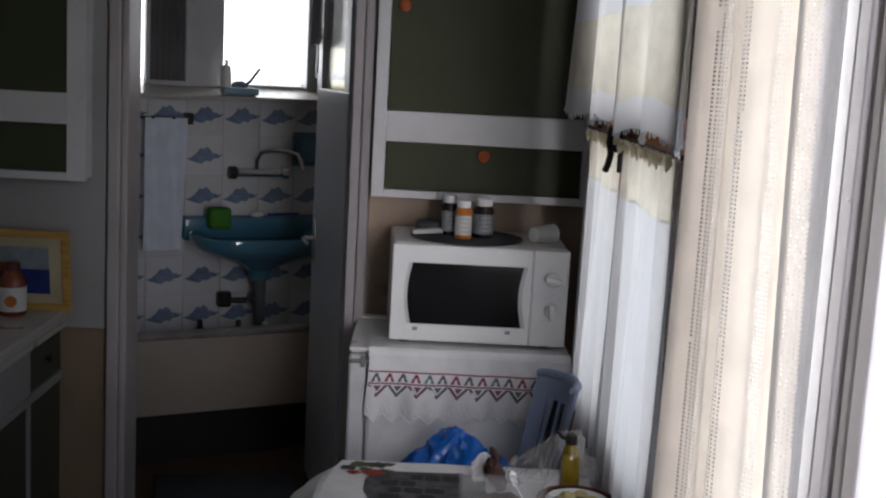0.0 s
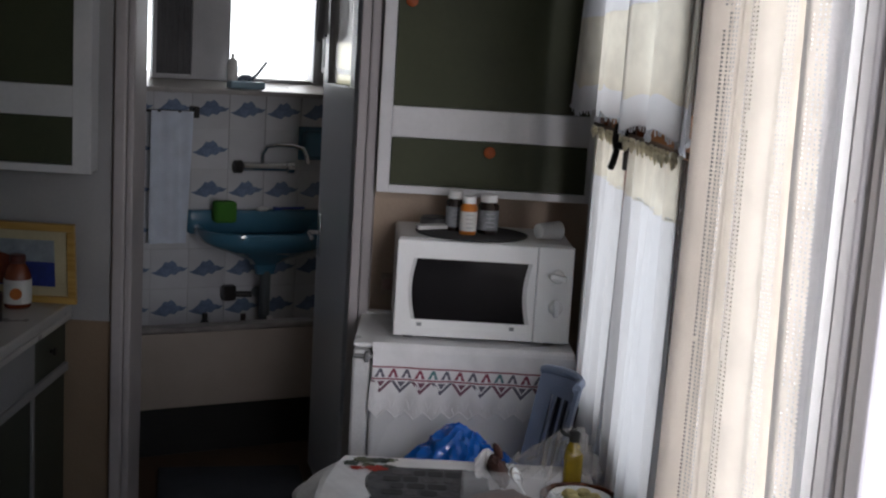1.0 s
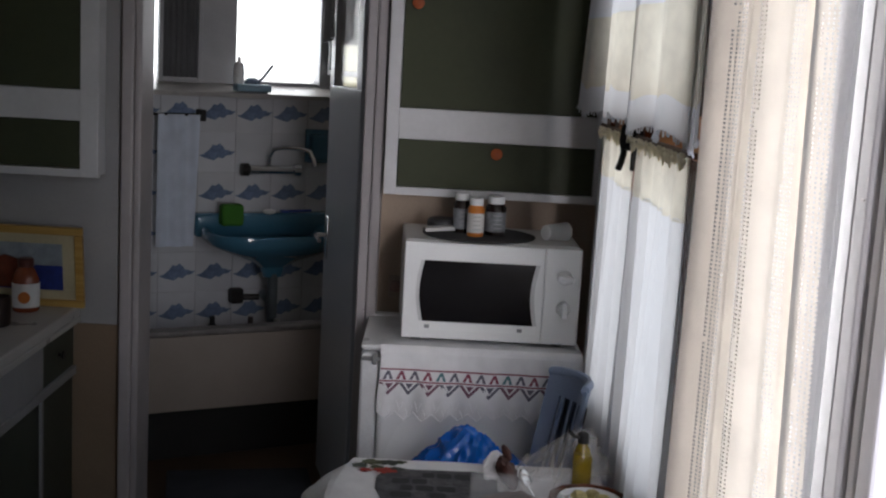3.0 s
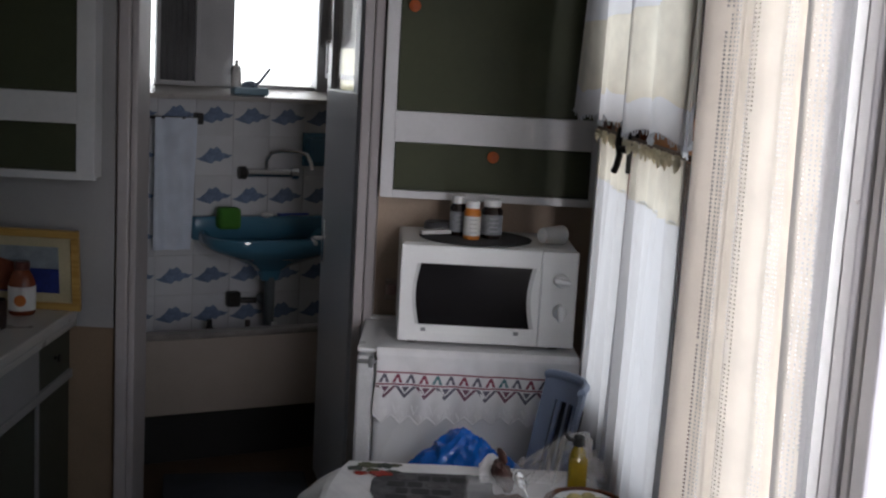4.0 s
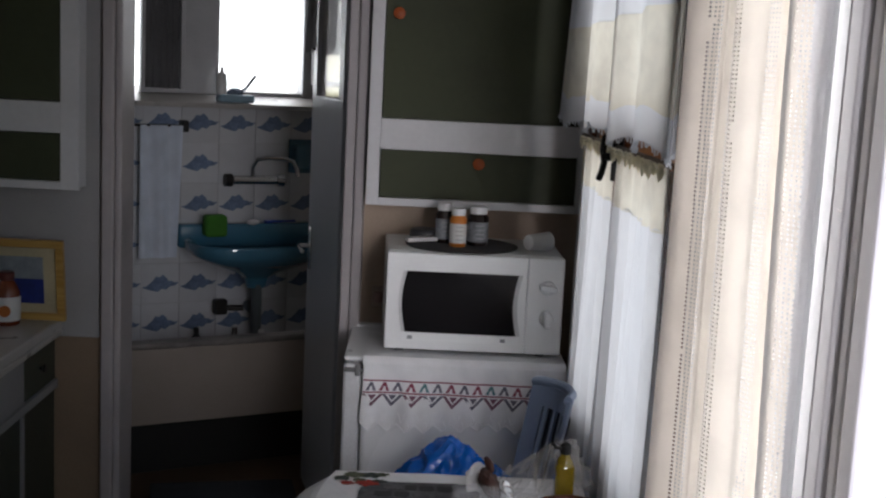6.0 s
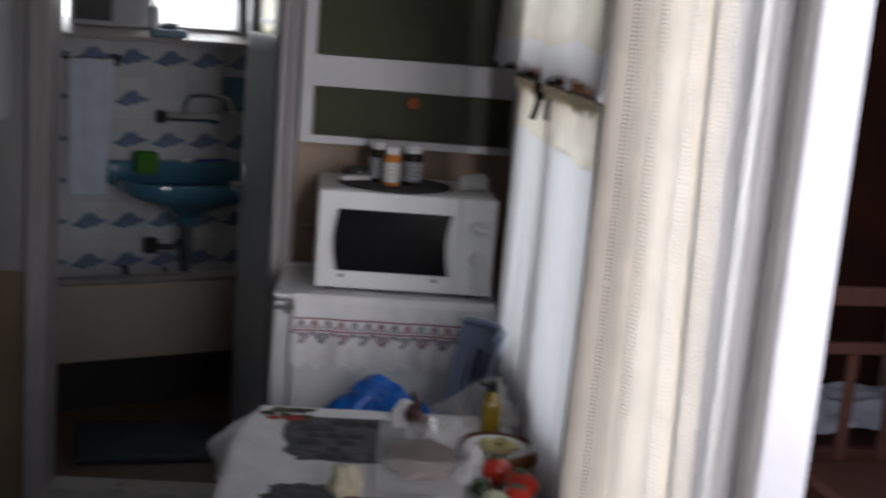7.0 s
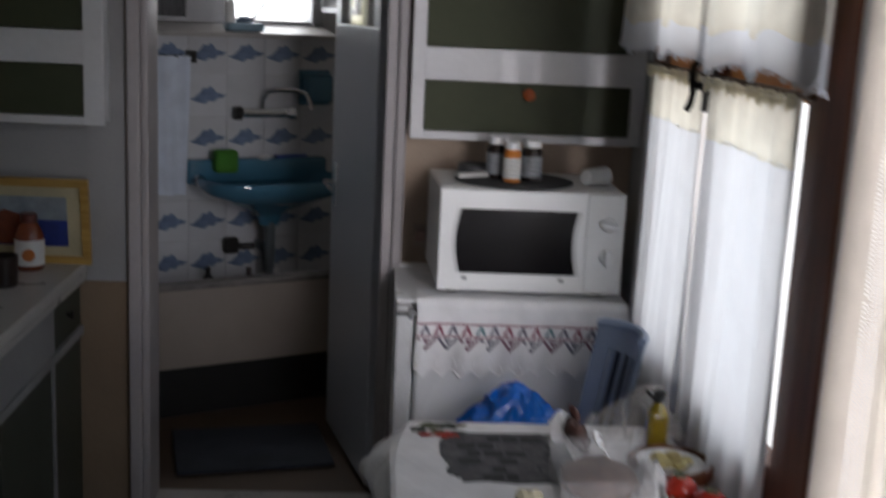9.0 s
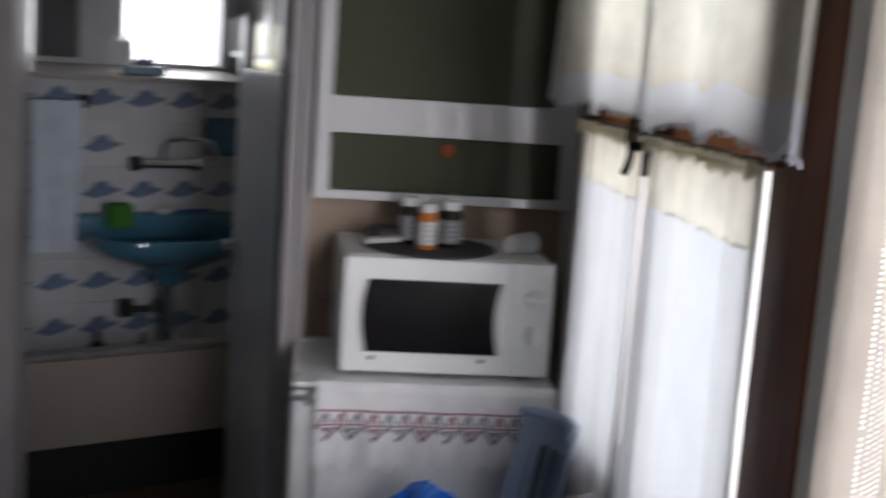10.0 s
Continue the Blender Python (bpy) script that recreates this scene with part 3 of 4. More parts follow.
WCAP = mat("white_cap", (0.86, 0.86, 0.86), 0.35, var=0.03)
mw = thing("microwave", "white microwave oven with two round knobs, standing on the refrigerator", "microwave")
case = outline([(-0.043, 3.288), (0.462, 3.288), (0.466, 3.63), (-0.060, 3.63)], 0.868, 1.148)
bmesh.ops.bevel(case, geom=case.edges[:], offset=0.009, segments=3, affect="EDGES", profile=0.5)
part("body", case, MW_WHITE, mw)
part("control_panel", slab(0.3595, 0.4635, 3.262, 3.287, 0.866, 1.146, 0.004, 2), MW_WHITE, mw)
mdoor = part("door", slab(-0.043, 0.359, 3.262, 3.287, 0.866, 1.146, 0.005, 2), MW_WHITE, mw)
front = []
for i in range(13):
    f = i / 12
    front.append((0.016 - 0.012 * math.sin(f * math.pi), 0.918 + 0.176 * f))
for i in range(13):
    f = 1 - i / 12
    front.append((0.333 - 0.012 * math.sin(f * math.pi), 0.918 + 0.176 * f))


def panel_front(points, y0, y1):
    return moved(outline([(x, z) for x, z in points], -y1, -y0), pose(0, 0, 0, 90, 0, 0))


part("glass", panel_front(front, 3.2575, 3.264), DARK_GLASS, mdoor, "dark glass window")
part("trim", panel_front([(0.008, 0.892), (0.341, 0.892), (0.341, 0.914), (0.008, 0.914)], 3.2575, 3.264), mat("bright_white_trim", (0.85, 0.85, 0.84), 0.3, var=0.02), mdoor)
part("trim", panel_front([(x + (0.012 if x > 0.17 else -0.010), z) for x, z in front], 3.260, 3.263), mat("pale_grey_trim", (0.66, 0.66, 0.65), 0.35), mdoor)
for x in (0.030, 0.296):
    part("badge", panel_front([(x - 0.007, 0.898), (x + 0.007, 0.898), (x + 0.007, 0.908), (x - 0.007, 0.908)], 3.2555, 3.258), mat("grey_print", (0.28, 0.28, 0.29), 0.5), mdoor, "small grey mark")
for z, a in ((1.062, 80), (0.972, 5)):
    k = part("knob", moved(lathe([(0.021, 0.0), (0.021, 0.004), (0.017, 0.008), (0.016, 0.009)], 24), pose(0.418, 3.262, z, 90, 0, 0)), MW_WHITE, mw, smooth=True)
    part("pointer", moved(slab(-0.0085, 0.0085, -0.025, 0.025, 0.0, 0.020, 0.005), pose(0.418, 3.255, z, 90, 0, 0) @ pose(0, 0, 0, 0, 0, a)), WCAP, k)
for x in (0.0, 0.41):
    for y in (3.31, 3.58):
        part("foot", lathe([(0.016, 0.0), (0.016, 0.013)], 12, (x, y, 0.8555)), DARK, mw)
mat_top = tagged(part("round_mat", lathe([(0.150, 0.0), (0.166, 0.001), (0.168, 0.004), (0.160, 0.006), (0.02, 0.006)], 48, (0.172, 3.425, 1.149)), mat("dark_felt", (0.055, 0.055, 0.058), 0.9, bump=0.4, fine=260.0)), "dark grey round mat on the microwave", "mat")
PAPER = mat("label_paper", (0.72, 0.71, 0.69), 0.7, var=0.08)
GPAPER = mat("grey_label", (0.30, 0.31, 0.33), 0.6, var=0.2, scale=60.0)


def pill_bottle(x, y, r, h, body, paper, label):
    b = thing("pill_bottle", label, "bottle", group="pill bottles on the microwave")
    z = 1.1555
    part("body", lathe([(r * 0.92, 0), (r, 0.004), (r, h * 0.72), (r * 0.75, h * 0.80), (r * 0.72, h * 0.83)], 24, (x, y, z)), body, b, smooth=True)
    part("cap", lathe([(r * 0.80, h * 0.81), (r * 0.82, h * 0.815), (r * 0.82, h * 0.985), (r * 0.74, h)], 24, (x, y, z)), WCAP, b, smooth=True)
    part("label", lathe([(r * 1.005, h * 0.10), (r * 1.012, h * 0.11), (r * 1.012, h * 0.60), (r * 1.005, h * 0.61)], 24, (x, y, z)), paper, b)
    rnd = random.Random(int(x * 1000))
    for k in range(4):
        a0, zz = -1.9 + 0.15 * rnd.random(), z + h * (0.18 + 0.11 * k)
        part("print", sheet(8, 1, lambda u, v, a0=a0, zz=zz: (x + r * 1.02 * math.cos(a0 + u * 0.9), y + r * 1.02 * math.sin(a0 + u * 0.9), zz + v * h * 0.026)), mat("print_pale", (0.40, 0.41, 0.42), 0.7) if paper is GPAPER else mat("print_grey", (0.52, 0.50, 0.48), 0.7), b)
    return b


DARK_PL, ORANGE_PL = mat("dark_brown_plastic", (0.022, 0.014, 0.012), 0.25, var=0.05), mat("amber_plastic", (0.62, 0.20, 0.03), 0.3, var=0.08)
pill_bottle(0.118, 3.435, 0.026, 0.118, DARK_PL, GPAPER, "narrow dark pill bottle with a white cap and grey label")
pill_bottle(0.157, 3.365, 0.025, 0.112, ORANGE_PL, PAPER, "amber pill bottle with a white cap and white label")
pill_bottle(0.217, 3.410, 0.031, 0.115, DARK_PL, GPAPER, "dark pill bottle with a white cap and grey label")
tin = tagged(part("flat_tin", lathe([(0.045, 0), (0.050, 0.003), (0.050, 0.022), (0.044, 0.030), (0.01, 0.030)], 28, (0.066, 3.50, 1.1555)), mat("dark_grey_tin", (0.07, 0.07, 0.075), 0.4)), "flat dark tin on the round mat", "tin")
tagged(part("pill_packet", moved(slab(-0.045, 0.045, -0.02, 0.02, 0, 0.012, 0.002), pose(0.052, 3.425, 1.1575, 0, -3, 14)), PAPER), "small white pill packet on the round mat", "packet")
cup = thing("plastic_cup", "translucent white plastic cup lying on its side on the microwave", "cup")
CUPM = cloth("milky_plastic", (0.88, 0.89, 0.89), 0.5, weave=20.0, var=0.03, clear=0.25)
CUP = Matrix.Translation((0.362, 3.355, 1.1775)) @ Vector((0.80, 0.60, 0)).to_track_quat("Z", "Y").to_matrix().to_4x4() @ Matrix.Diagonal((0.8, 0.8, 0.8, 1))
part("body", moved(lathe([(0.027, 0.003), (0.028, 0.006), (0.034, 0.095), (0.035, 0.10)], 24), CUP), CUPM, cup, smooth=True)
part("base", moved(lathe([(0.020, 0.0), (0.0265, 0.001), (0.0275, 0.005), (0.02, 0.006)], 24), CUP), WCAP, cup, smooth=True)
plug = thing("wall_socket", "beige wall socket with a plug behind the refrigerator", "socket")
part("plate", slab(-0.098, -0.05, 3.666, 3.678, 0.90, 0.97, 0.004), mat("beige_plastic", (0.50, 0.40, 0.33), 0.5), plug)
part("plug", lathe([(0.018, 0), (0.016, 0.03)], 14, (-0.075, 3.645, 0.925)), mat("pinkish_plastic", (0.42, 0.28, 0.24), 0.5), plug)


# ---- wall cabinets: face frame, drawer below, door above ----
KNOB = wood("orange_knob_wood", (0.40, 0.10, 0.03), (0.28, 0.06, 0.02), 0.3)


def wall_cabinet(x0, x1, left, right, back, label, knobs):
    c = thing("wall_cabinet", label, "cabinet", group="wall cabinets")
    part("body", slab(x0 + 0.004, x1 - 0.004, 3.577, back, 1.250, 2.60), WHITE_PAINT, c)
    a, b = x0 + left, x1 - right
    part("face_frame", joined([(x0, a, 3.552, 3.576, 1.244, 2.60), (b, x1, 3.552, 3.576, 1.244, 2.60), (a, b, 3.5525, 3.576, 1.244, 1.268),
                               (a, b, 3.5525, 3.576, 1.416, 1.509), (a, b, 3.5525, 3.576, 2.30, 2.60)], 0.0015), WHITE_PAINT, c, "white painted face frame")
    dr = part("drawer", slab(a + 0.002, b - 0.002, 3.558, 3.575, 1.270, 1.414, 0.002), GREEN_PAINT, c, "olive green drawer front")
    do = part("door", slab(a + 0.002, b - 0.002, 3.558, 3.575, 1.511, 2.298, 0.002), GREEN_PAINT, c, "olive green door")
    if knobs:
        for x, z, o in ((0.5 * (a + b), 1.384, dr), (a + 0.042, 1.823, do)):
            part("knob", moved(lathe([(0.008, 0), (0.008, 0.008), (0.017, 0.013), (0.018, 0.019), (0.010, 0.024)], 18), pose(x, 3.558, z, 90, 0, 0)), KNOB, o, "small orange wooden knob", True)
    return c


wall_cabinet(-0.124, 0.556, 0.038, 0.038, 3.678, "white-framed wall cabinet with olive doors above the microwave", True)
wall_cabinet(-1.74, -0.997, 0.056, 0.056, 3.642, "white-framed wall cabinet with olive doors above the counter", False)

# White paint darkened, so the counter's weaker light sits in the colour.
SHADED_WHITE = mat("shaded_white_paint", (0.29, 0.285, 0.285), 0.45, var=0.08, scale=4.0)

# ---- counter ----
counter = thing("worktop", "pale stone kitchen worktop with a thick edge", "worktop")
part("slab", slab(-1.745, -1.072, 0.6, 3.642, 0.792, 0.826, 0.006, 3), MARBLE, counter)
part("edge", slab(-1.090, -1.073, 0.6, 3.642, 0.772, 0.791, 0.003), MARBLE, counter)
base = thing("base_cabinet", "dark green base cabinet with pale rails beside the bathroom door", "cabinet")
part("body", slab(-1.745, -1.118, 3.33, 3.642, 0.0, 0.770), DARK_GREEN, base)
part("drawer", slab(-1.117, -1.094, 3.345, 3.636, 0.630, 0.766, 0.003), DARK_GREEN, base, "dark green drawer front")
part("knob", moved(lathe([(0.006, 0), (0.006, 0.008), (0.013, 0.012), (0.012, 0.018)], 14), pose(-1.094, 3.49, 0.70, 0, 90, 0)), DARK_METAL, base, smooth=True)
part("rail", slab(-1.117, -1.086, 0.6, 3.642, 0.600, 0.628, 0.003), SHADED_WHITE, base, "white painted rail in a shaded grey")
part("door", slab(-1.117, -1.096, 3.345, 3.636, 0.06, 0.597, 0.003), DARK_GREEN, base, "dark green door")
apron = thing("sink_cabinet", "base cabinet with a pale apron under the worktop", "cabinet")
part("body", slab(-1.745, -1.118, 0.6, 3.328, 0.0, 0.770), DARK_GREEN, apron)
part("apron", slab(-1.117, -1.088, 0.6, 3.335, 0.630, 0.768, 0.004), SHADED_WHITE, apron, "white painted apron in a shaded grey")
for y0, y1 in ((2.88, 3.318), (2.42, 2.86), (1.96, 2.40)):
    part("door", slab(-1.117, -1.096, y0, y1, 0.06, 0.597, 0.003), DARK_GREEN, apron, "dark green door")
part("stile", slab(-1.117, -1.090, 3.320, 3.343, 0.0, 0.598, 0.003), SHADED_WHITE, apron, "white painted stile in a shaded grey")

PIC = pose(-1.265, 3.632, 0.828, 7, 0, 0) @ pose(0, -0.028, 0)
picture = thing("framed_picture", "seascape print in a yellow wooden frame leaning on the wall", "picture")
FRAME_Y = wood("yellow_frame_wood", (0.52, 0.33, 0.10), (0.40, 0.23, 0.06), 0.4, axis=0)
part("frame", moved(joined([(-0.215, 0.215, -0.008, 0.012, 0.0, 0.024), (-0.215, 0.215, -0.008, 0.012, 0.236, 0.260), (-0.215, -0.190, -0.008, 0.012, 0.0245, 0.2355), (0.190, 0.215, -0.008, 0.012, 0.0245, 0.2355)], 0.003), PIC), FRAME_Y, picture, "yellow wooden frame")
part("mount", moved(slab(-0.190, 0.190, 0.002, 0.006, 0.024, 0.236), PIC), mat("cream_mount", (0.58, 0.50, 0.32), 0.8), picture, "cream mount")
part("sky", moved(slab(-0.150, 0.150, -0.0005, 0.0018, 0.135, 0.205), PIC), mat("grey_blue_print", (0.30, 0.34, 0.38), 0.7, var=0.15, scale=20.0), picture, "grey-blue printed sky")
part("sea", moved(slab(-0.150, 0.150, -0.001, 0.0016, 0.055, 0.134), PIC), mat("deep_blue_print", (0.02, 0.04, 0.24), 0.6, var=0.2, scale=25.0), picture, "deep blue printed sea")
part("house", moved(panel_front([(-0.15, 0.06), (0.04, 0.06), (0.05, 0.11), (0.02, 0.15), (-0.03, 0.165), (-0.08, 0.14), (-0.15, 0.15)], 0.0, 0.003), PIC @ pose(0, -0.005, 0)), mat("brick_red_print", (0.22, 0.05, 0.02), 0.7, var=0.2, scale=40.0), picture, "brick-red printed house")
jar = thing("sauce_jar", "glass jar with a pale label and orange mark on the worktop", "jar")
part("body", lathe([(0.036, 0), (0.040, 0.006), (0.040, 0.10), (0.030, 0.125), (0.020, 0.14)], 26, (-1.205, 3.52, 0.8265)), mat("red_brown_sauce", (0.22, 0.05, 0.02), 0.25), jar, smooth=True)
part("label", lathe([(0.0405, 0.015), (0.0412, 0.016), (0.0412, 0.088), (0.0405, 0.089)], 26, (-1.205, 3.52, 0.8265)), PAPER, jar, "pale paper label")
part("mark", moved(lathe([(0.018, 0.0), (0.018, 0.002)], 20), pose(-1.196, 3.4775, 0.875, 90, 0, 8)), mat("orange_print", (0.55, 0.16, 0.03), 0.6), jar, "round orange mark")
part("lid", lathe([(0.022, 0.138), (0.024, 0.140), (0.024, 0.160), (0.020, 0.164)], 22, (-1.205, 3.52, 0.8265)), mat("dark_red_lid", (0.10, 0.02, 0.015), 0.35), jar, smooth=True)
mug = thing("mug", "dark brown mug near the worktop's edge", "mug")
part("body", lathe([(0.034, 0), (0.038, 0.004), (0.040, 0.085), (0.037, 0.086), (0.034, 0.01)], 26, (-1.215, 3.31, 0.8265)), mat("dark_brown_glaze", (0.035, 0.02, 0.016), 0.3), mug, smooth=True)
part("handle", tube([(-1.25, 3.29, 0.895), (-1.275, 3.275, 0.89), (-1.28, 3.27, 0.865), (-1.25, 3.29, 0.845)], 0.006), mat("dark_brown_glaze", (0.035, 0.02, 0.016), 0.3), mug, smooth=True)

# ---- kitchen window with its curtains ----
win2 = thing("window_2", "brown varnished two-leaf window door to the balcony", "window", kind="structure")
part("window_frame", union(slab(0.482, 0.62, 1.905, 2.012, 0.0, 2.30, 0.006), slab(0.550, 0.62, 2.0125, 2.046, 0.0, 2.30), slab(0.505, 0.62, 3.205, 3.275, 0.0, 2.30, 0.006), slab(0.506, 0.62, 2.036, 3.204, 2.235, 2.30, 0.006)), BROWN_WOOD, win2)
for y0, y1, ns, fs in ((2.050, 2.660, 0.112, 0.045), (2.668, 3.200, 0.045, 0.075)):
    lf = part("leaf", union(slab(0.515, 0.56, y0, y0 + ns, 0.10, 2.225, 0.005), slab(0.515, 0.56, y1 - fs, y1, 0.10, 2.225, 0.005), slab(0.517, 0.558, y0 + ns, y1 - fs, 0.10, 0.82, 0.004),
                            slab(0.517, 0.558, y0 + ns, y1 - fs, 2.14, 2.225, 0.004)), BROWN_WOOD, win2, "brown varnished leaf")
    part("rail", slab(0.514, 0.56, y0 + ns, y1 - fs, 1.485, 1.565, 0.005), ORANGE_WOOD, lf, "orange-brown middle rail")
    for z0, z1 in ((0.82, 1.485), (1.565, 2.14)):
        part("pane", slab(0.535, 0.539, y0 + ns, y1 - fs, z0, z1), GLASS, lf).visible_shadow = False
part("cover_strip", slab(0.496, 0.514, 2.636, 2.694, 0.10, 2.225, 0.004), BROWN_WOOD, win2)
part("handle_plate", slab(0.472, 0.4955, 2.654, 2.666, 1.425, 1.54, 0.003), DARK_METAL, win2, "black iron plate")
part("handle", union(tube([(0.475, 2.705, 1.535), (0.462, 2.710, 1.520), (0.458, 2.702, 1.49), (0.462, 2.697, 1.465), (0.456, 2.692, 1.44), (0.452, 2.700, 1.425)], 0.008), tube([(0.505, 2.662, 1.478), (0.48, 2.68, 1.478), (0.460, 2.698, 1.478)], 0.009)), DARK_METAL, win2, "black iron handle", True)


def cafe_curtain(y0, y1, seed, flare):
    c = thing("cafe_curtain", "white half-height curtain with an ecru lace band, hung on a rod", "curtain", group="half-height window curtains")
    rnd = random.Random(seed)
    ph, w = rnd.random() * 6, y1 - y0

    def surf(u, v, z0, z1):
        z = z0 + (z1 - z0) * v
        low = (1.48 - z) / 1.1
        y = y0 + w * u - flare * low * (1 - u) + 0.010 * math.sin(u * 23 + ph) * low
        x = 0.488 - 0.013 * math.sin(u * 2 * math.pi * (w / 0.085) + ph) * (0.35 + low) - 0.006 * math.sin(u * 9 + ph + z * 3) - 0.012 * low
        return (x, y, z)
    part("panel", sheet(72, 30, lambda u, v: surf(u, v, 0.30, 1.376 + 0.004 * math.sin(u * 60))), VOILE, c, "white cotton panel")
    part("lace_band", sheet(72, 8, lambda u, v: surf(u, v, 1.372, 1.500)), LACE_BAND, c, "ecru lace band")
    part("rod", tube([(0.484, y0 - 0.045, 1.503), (0.484, y1 + 0.03, 1.503)], 0.006, 10), mat("bronze_rod", (0.14, 0.07, 0.03), 0.35, metal=0.6), c, "thin bronze rod", True)
    tassels = []
    for i in range(int(w / 0.019)):
        u = (i + 0.5) / int(w / 0.019)
        p = surf(u, 1.0, 1.372, 1.500)
        tassels.append(lathe([(0.0016, -0.017 - 0.005 * (i % 3)), (0.0052, -0.012), (0.0058, -0.006), (0.0030, -0.001), (0.0052, 0.004), (0.0020, 0.008)], 7, (p[0] - 0.012, p[1], p[2] - 0.004)))
    part("tassel_trim", union(*tassels), cloth("ecru_thread", (0.93, 0.88, 0.72), 0.4, var=0.12), c, "ecru looped trim")
    return c


cafe_curtain(2.108, 2.635, 3, 0.03)
cafe_curtain(2.690, 3.185, 8, 0.0)

valance = thing("valance", "white valance with an ecru lace band and fringe over the window", "curtain")


def val(u, v, z0, z1):
    """From the far end (u = 0) to the near end, z0 below, z1 above."""
    z = z0 + (z1 - z0) * v
    low = (2.28 - z) / 0.75
    y = 3.285 - 1.375 * u + 0.045 * low * (1 - u) ** 3 - 0.015 * low * u ** 3
    fold = math.sin(u * 2 * math.pi * 4.2 + 0.6) + 0.4 * math.sin(u * 2 * math.pi * 9 + 2)
    return (0.462 - 0.018 * fold * (0.3 + 0.7 * low) - 0.02 * low * math.exp(-((u - 0.02) / 0.12) ** 2), y, z)


def hem(u):
    return 1.535 - 0.02 * u + 0.009 * math.sin(u * 2 * math.pi * 6.3 + 2.0) + 0.004 * math.sin(u * 90)


part("panel", sheet(150, 12, lambda u, v: val(u, v, 1.790, 2.285)), VOILE, valance, "white cotton panel")
part("lace_band", sheet(150, 8, lambda u, v: val(u, v, hem(u) + 0.075, 1.792)), LACE_BAND, valance, "ecru lace band")
part("hem", sheet(150, 4, lambda u, v: val(u, v, hem(u) + 0.008, hem(u) + 0.076)), VOILE, valance, "white hem")
part("fringe", union(*[tube([val(i / 170, 1.0, 0.0, hem(i / 170) + 0.010), (val(i / 170, 1.0, 0.0, hem(i / 170))[0] + 0.003 * math.sin(i * 2.3), val(i / 170, 1.0, 0, hem(i / 170))[1], hem(i / 170) - 0.001 - 0.003 * math.sin(i * 1.7))], 0.0022, 4) for i in range(171)]), VOILE, valance, "white thread fringe")
part("rod", tube([(0.468, 1.87, 2.288), (0.468, 3.30, 2.288)], 0.010, 10), BROWN_WOOD, valance, "brown wooden rod", True)
# ---- lace curtain and the balcony door's frame ----
lace = thing("lace_curtain", "long cream crochet lace curtain in deep folds by the balcony door", "curtain")


def lace_surf(u, v):
    z = 0.02 + 2.40 * v
    y = 1.668 - (0.182 + 0.168 * (1 - v)) * u
    f = math.sin(u * 2 * math.pi * 2.2 + 0.4 + 0.22 * z) + 0.45 * math.sin(u * 2 * math.pi * 4.6 + 1.3 - 0.35 * z) + 0.9 * noise.noise(Vector((u * 5, z * 0.7, 3.0))) + 0.05 * math.sin(u * 2 * math.pi * 13 + 1.5 * math.sin(z * 1.3))
    return (0.414 + 0.088 * u - (0.017 - 0.005 * u) * f * (0.75 + 0.25 * (1 - v)), y + 0.014 * math.sin(u * 2 * math.pi * 2.2 + 2.0 + 0.22 * z), z)


part("panel", sheet(170, 40, lace_surf), LACE, lace, "cream crochet panel")
part("rod", tube([(0.405, 1.72, 2.44), (0.515, 1.28, 2.44)], 0.012, 12), BROWN_WOOD, lace, "brown wooden rod", True)
door2 = thing("door_2", "white painted frame of the open balcony door", "door", kind="structure")
part("jamb", union(slab(0.634, 0.708, 1.640, 1.692, 0.0, 2.30, 0.006), slab(0.650, 0.708, 1.622, 1.6395, 0.0, 2.30, 0.002), slab(0.640, 0.708, 1.588, 1.6215, 0.0, 2.30, 0.006), slab(0.648, 0.708, 1.578, 1.5875, 0.0, 2.30, 0.001), slab(0.636, 0.708, 1.526, 1.5775, 0.0, 2.30, 0.006)), FRAME_GREY, door2, "moulded white door jamb")
part("head", slab(0.620, 0.72, 0.10, 1.838, 2.301, 2.36, 0.005), FRAME_GREY, door2)
part("stile", union(slab(0.636, 0.708, 1.6935, 1.742, 0.0, 2.30, 0.006), slab(0.646, 0.708, 1.7425, 1.774, 0.0, 2.30, 0.003)), FRAME_GREY, door2)
part("pane", slab(0.660, 0.664, 1.775, 1.838, 0.06, 2.30), GLASS, door2).visible_shadow = False
part("mark", slab(0.6325, 0.636, 1.652, 1.664, 1.478, 1.482), JAMB, door2, "small dark chip")

# ---- balcony seen through the open door ----
# Unseen floor; the brown-grey tone is there to reduce bounced light.
structure("balcony_floor", slab(0.76, 4.6, -2.0, 4.6, -0.12, -0.02), mat("bounce_cutting_floor", (0.26, 0.23, 0.20), 0.7, var=0.15, scale=4.0, bump=0.1), "unseen balcony floor, its dark tone added to cut bounced light", "floor")
# Added out of view to keep sun and sky off the balcony's end.
structure("balcony_shade_roof", slab(0.76, 4.4, 1.9, 4.6, 2.76, 2.88), CEIL, "unseen roof slab added to shade the balcony's end", "roof")
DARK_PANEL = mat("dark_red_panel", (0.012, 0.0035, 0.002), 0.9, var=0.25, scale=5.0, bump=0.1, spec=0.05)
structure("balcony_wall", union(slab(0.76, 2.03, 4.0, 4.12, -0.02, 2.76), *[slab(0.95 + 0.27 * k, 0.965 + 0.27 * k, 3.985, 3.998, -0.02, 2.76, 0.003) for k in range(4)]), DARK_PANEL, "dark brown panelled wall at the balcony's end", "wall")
drape = thing("balcony_drape", "grey-brown drape hanging beside the dark panelling on the balcony", "curtain")
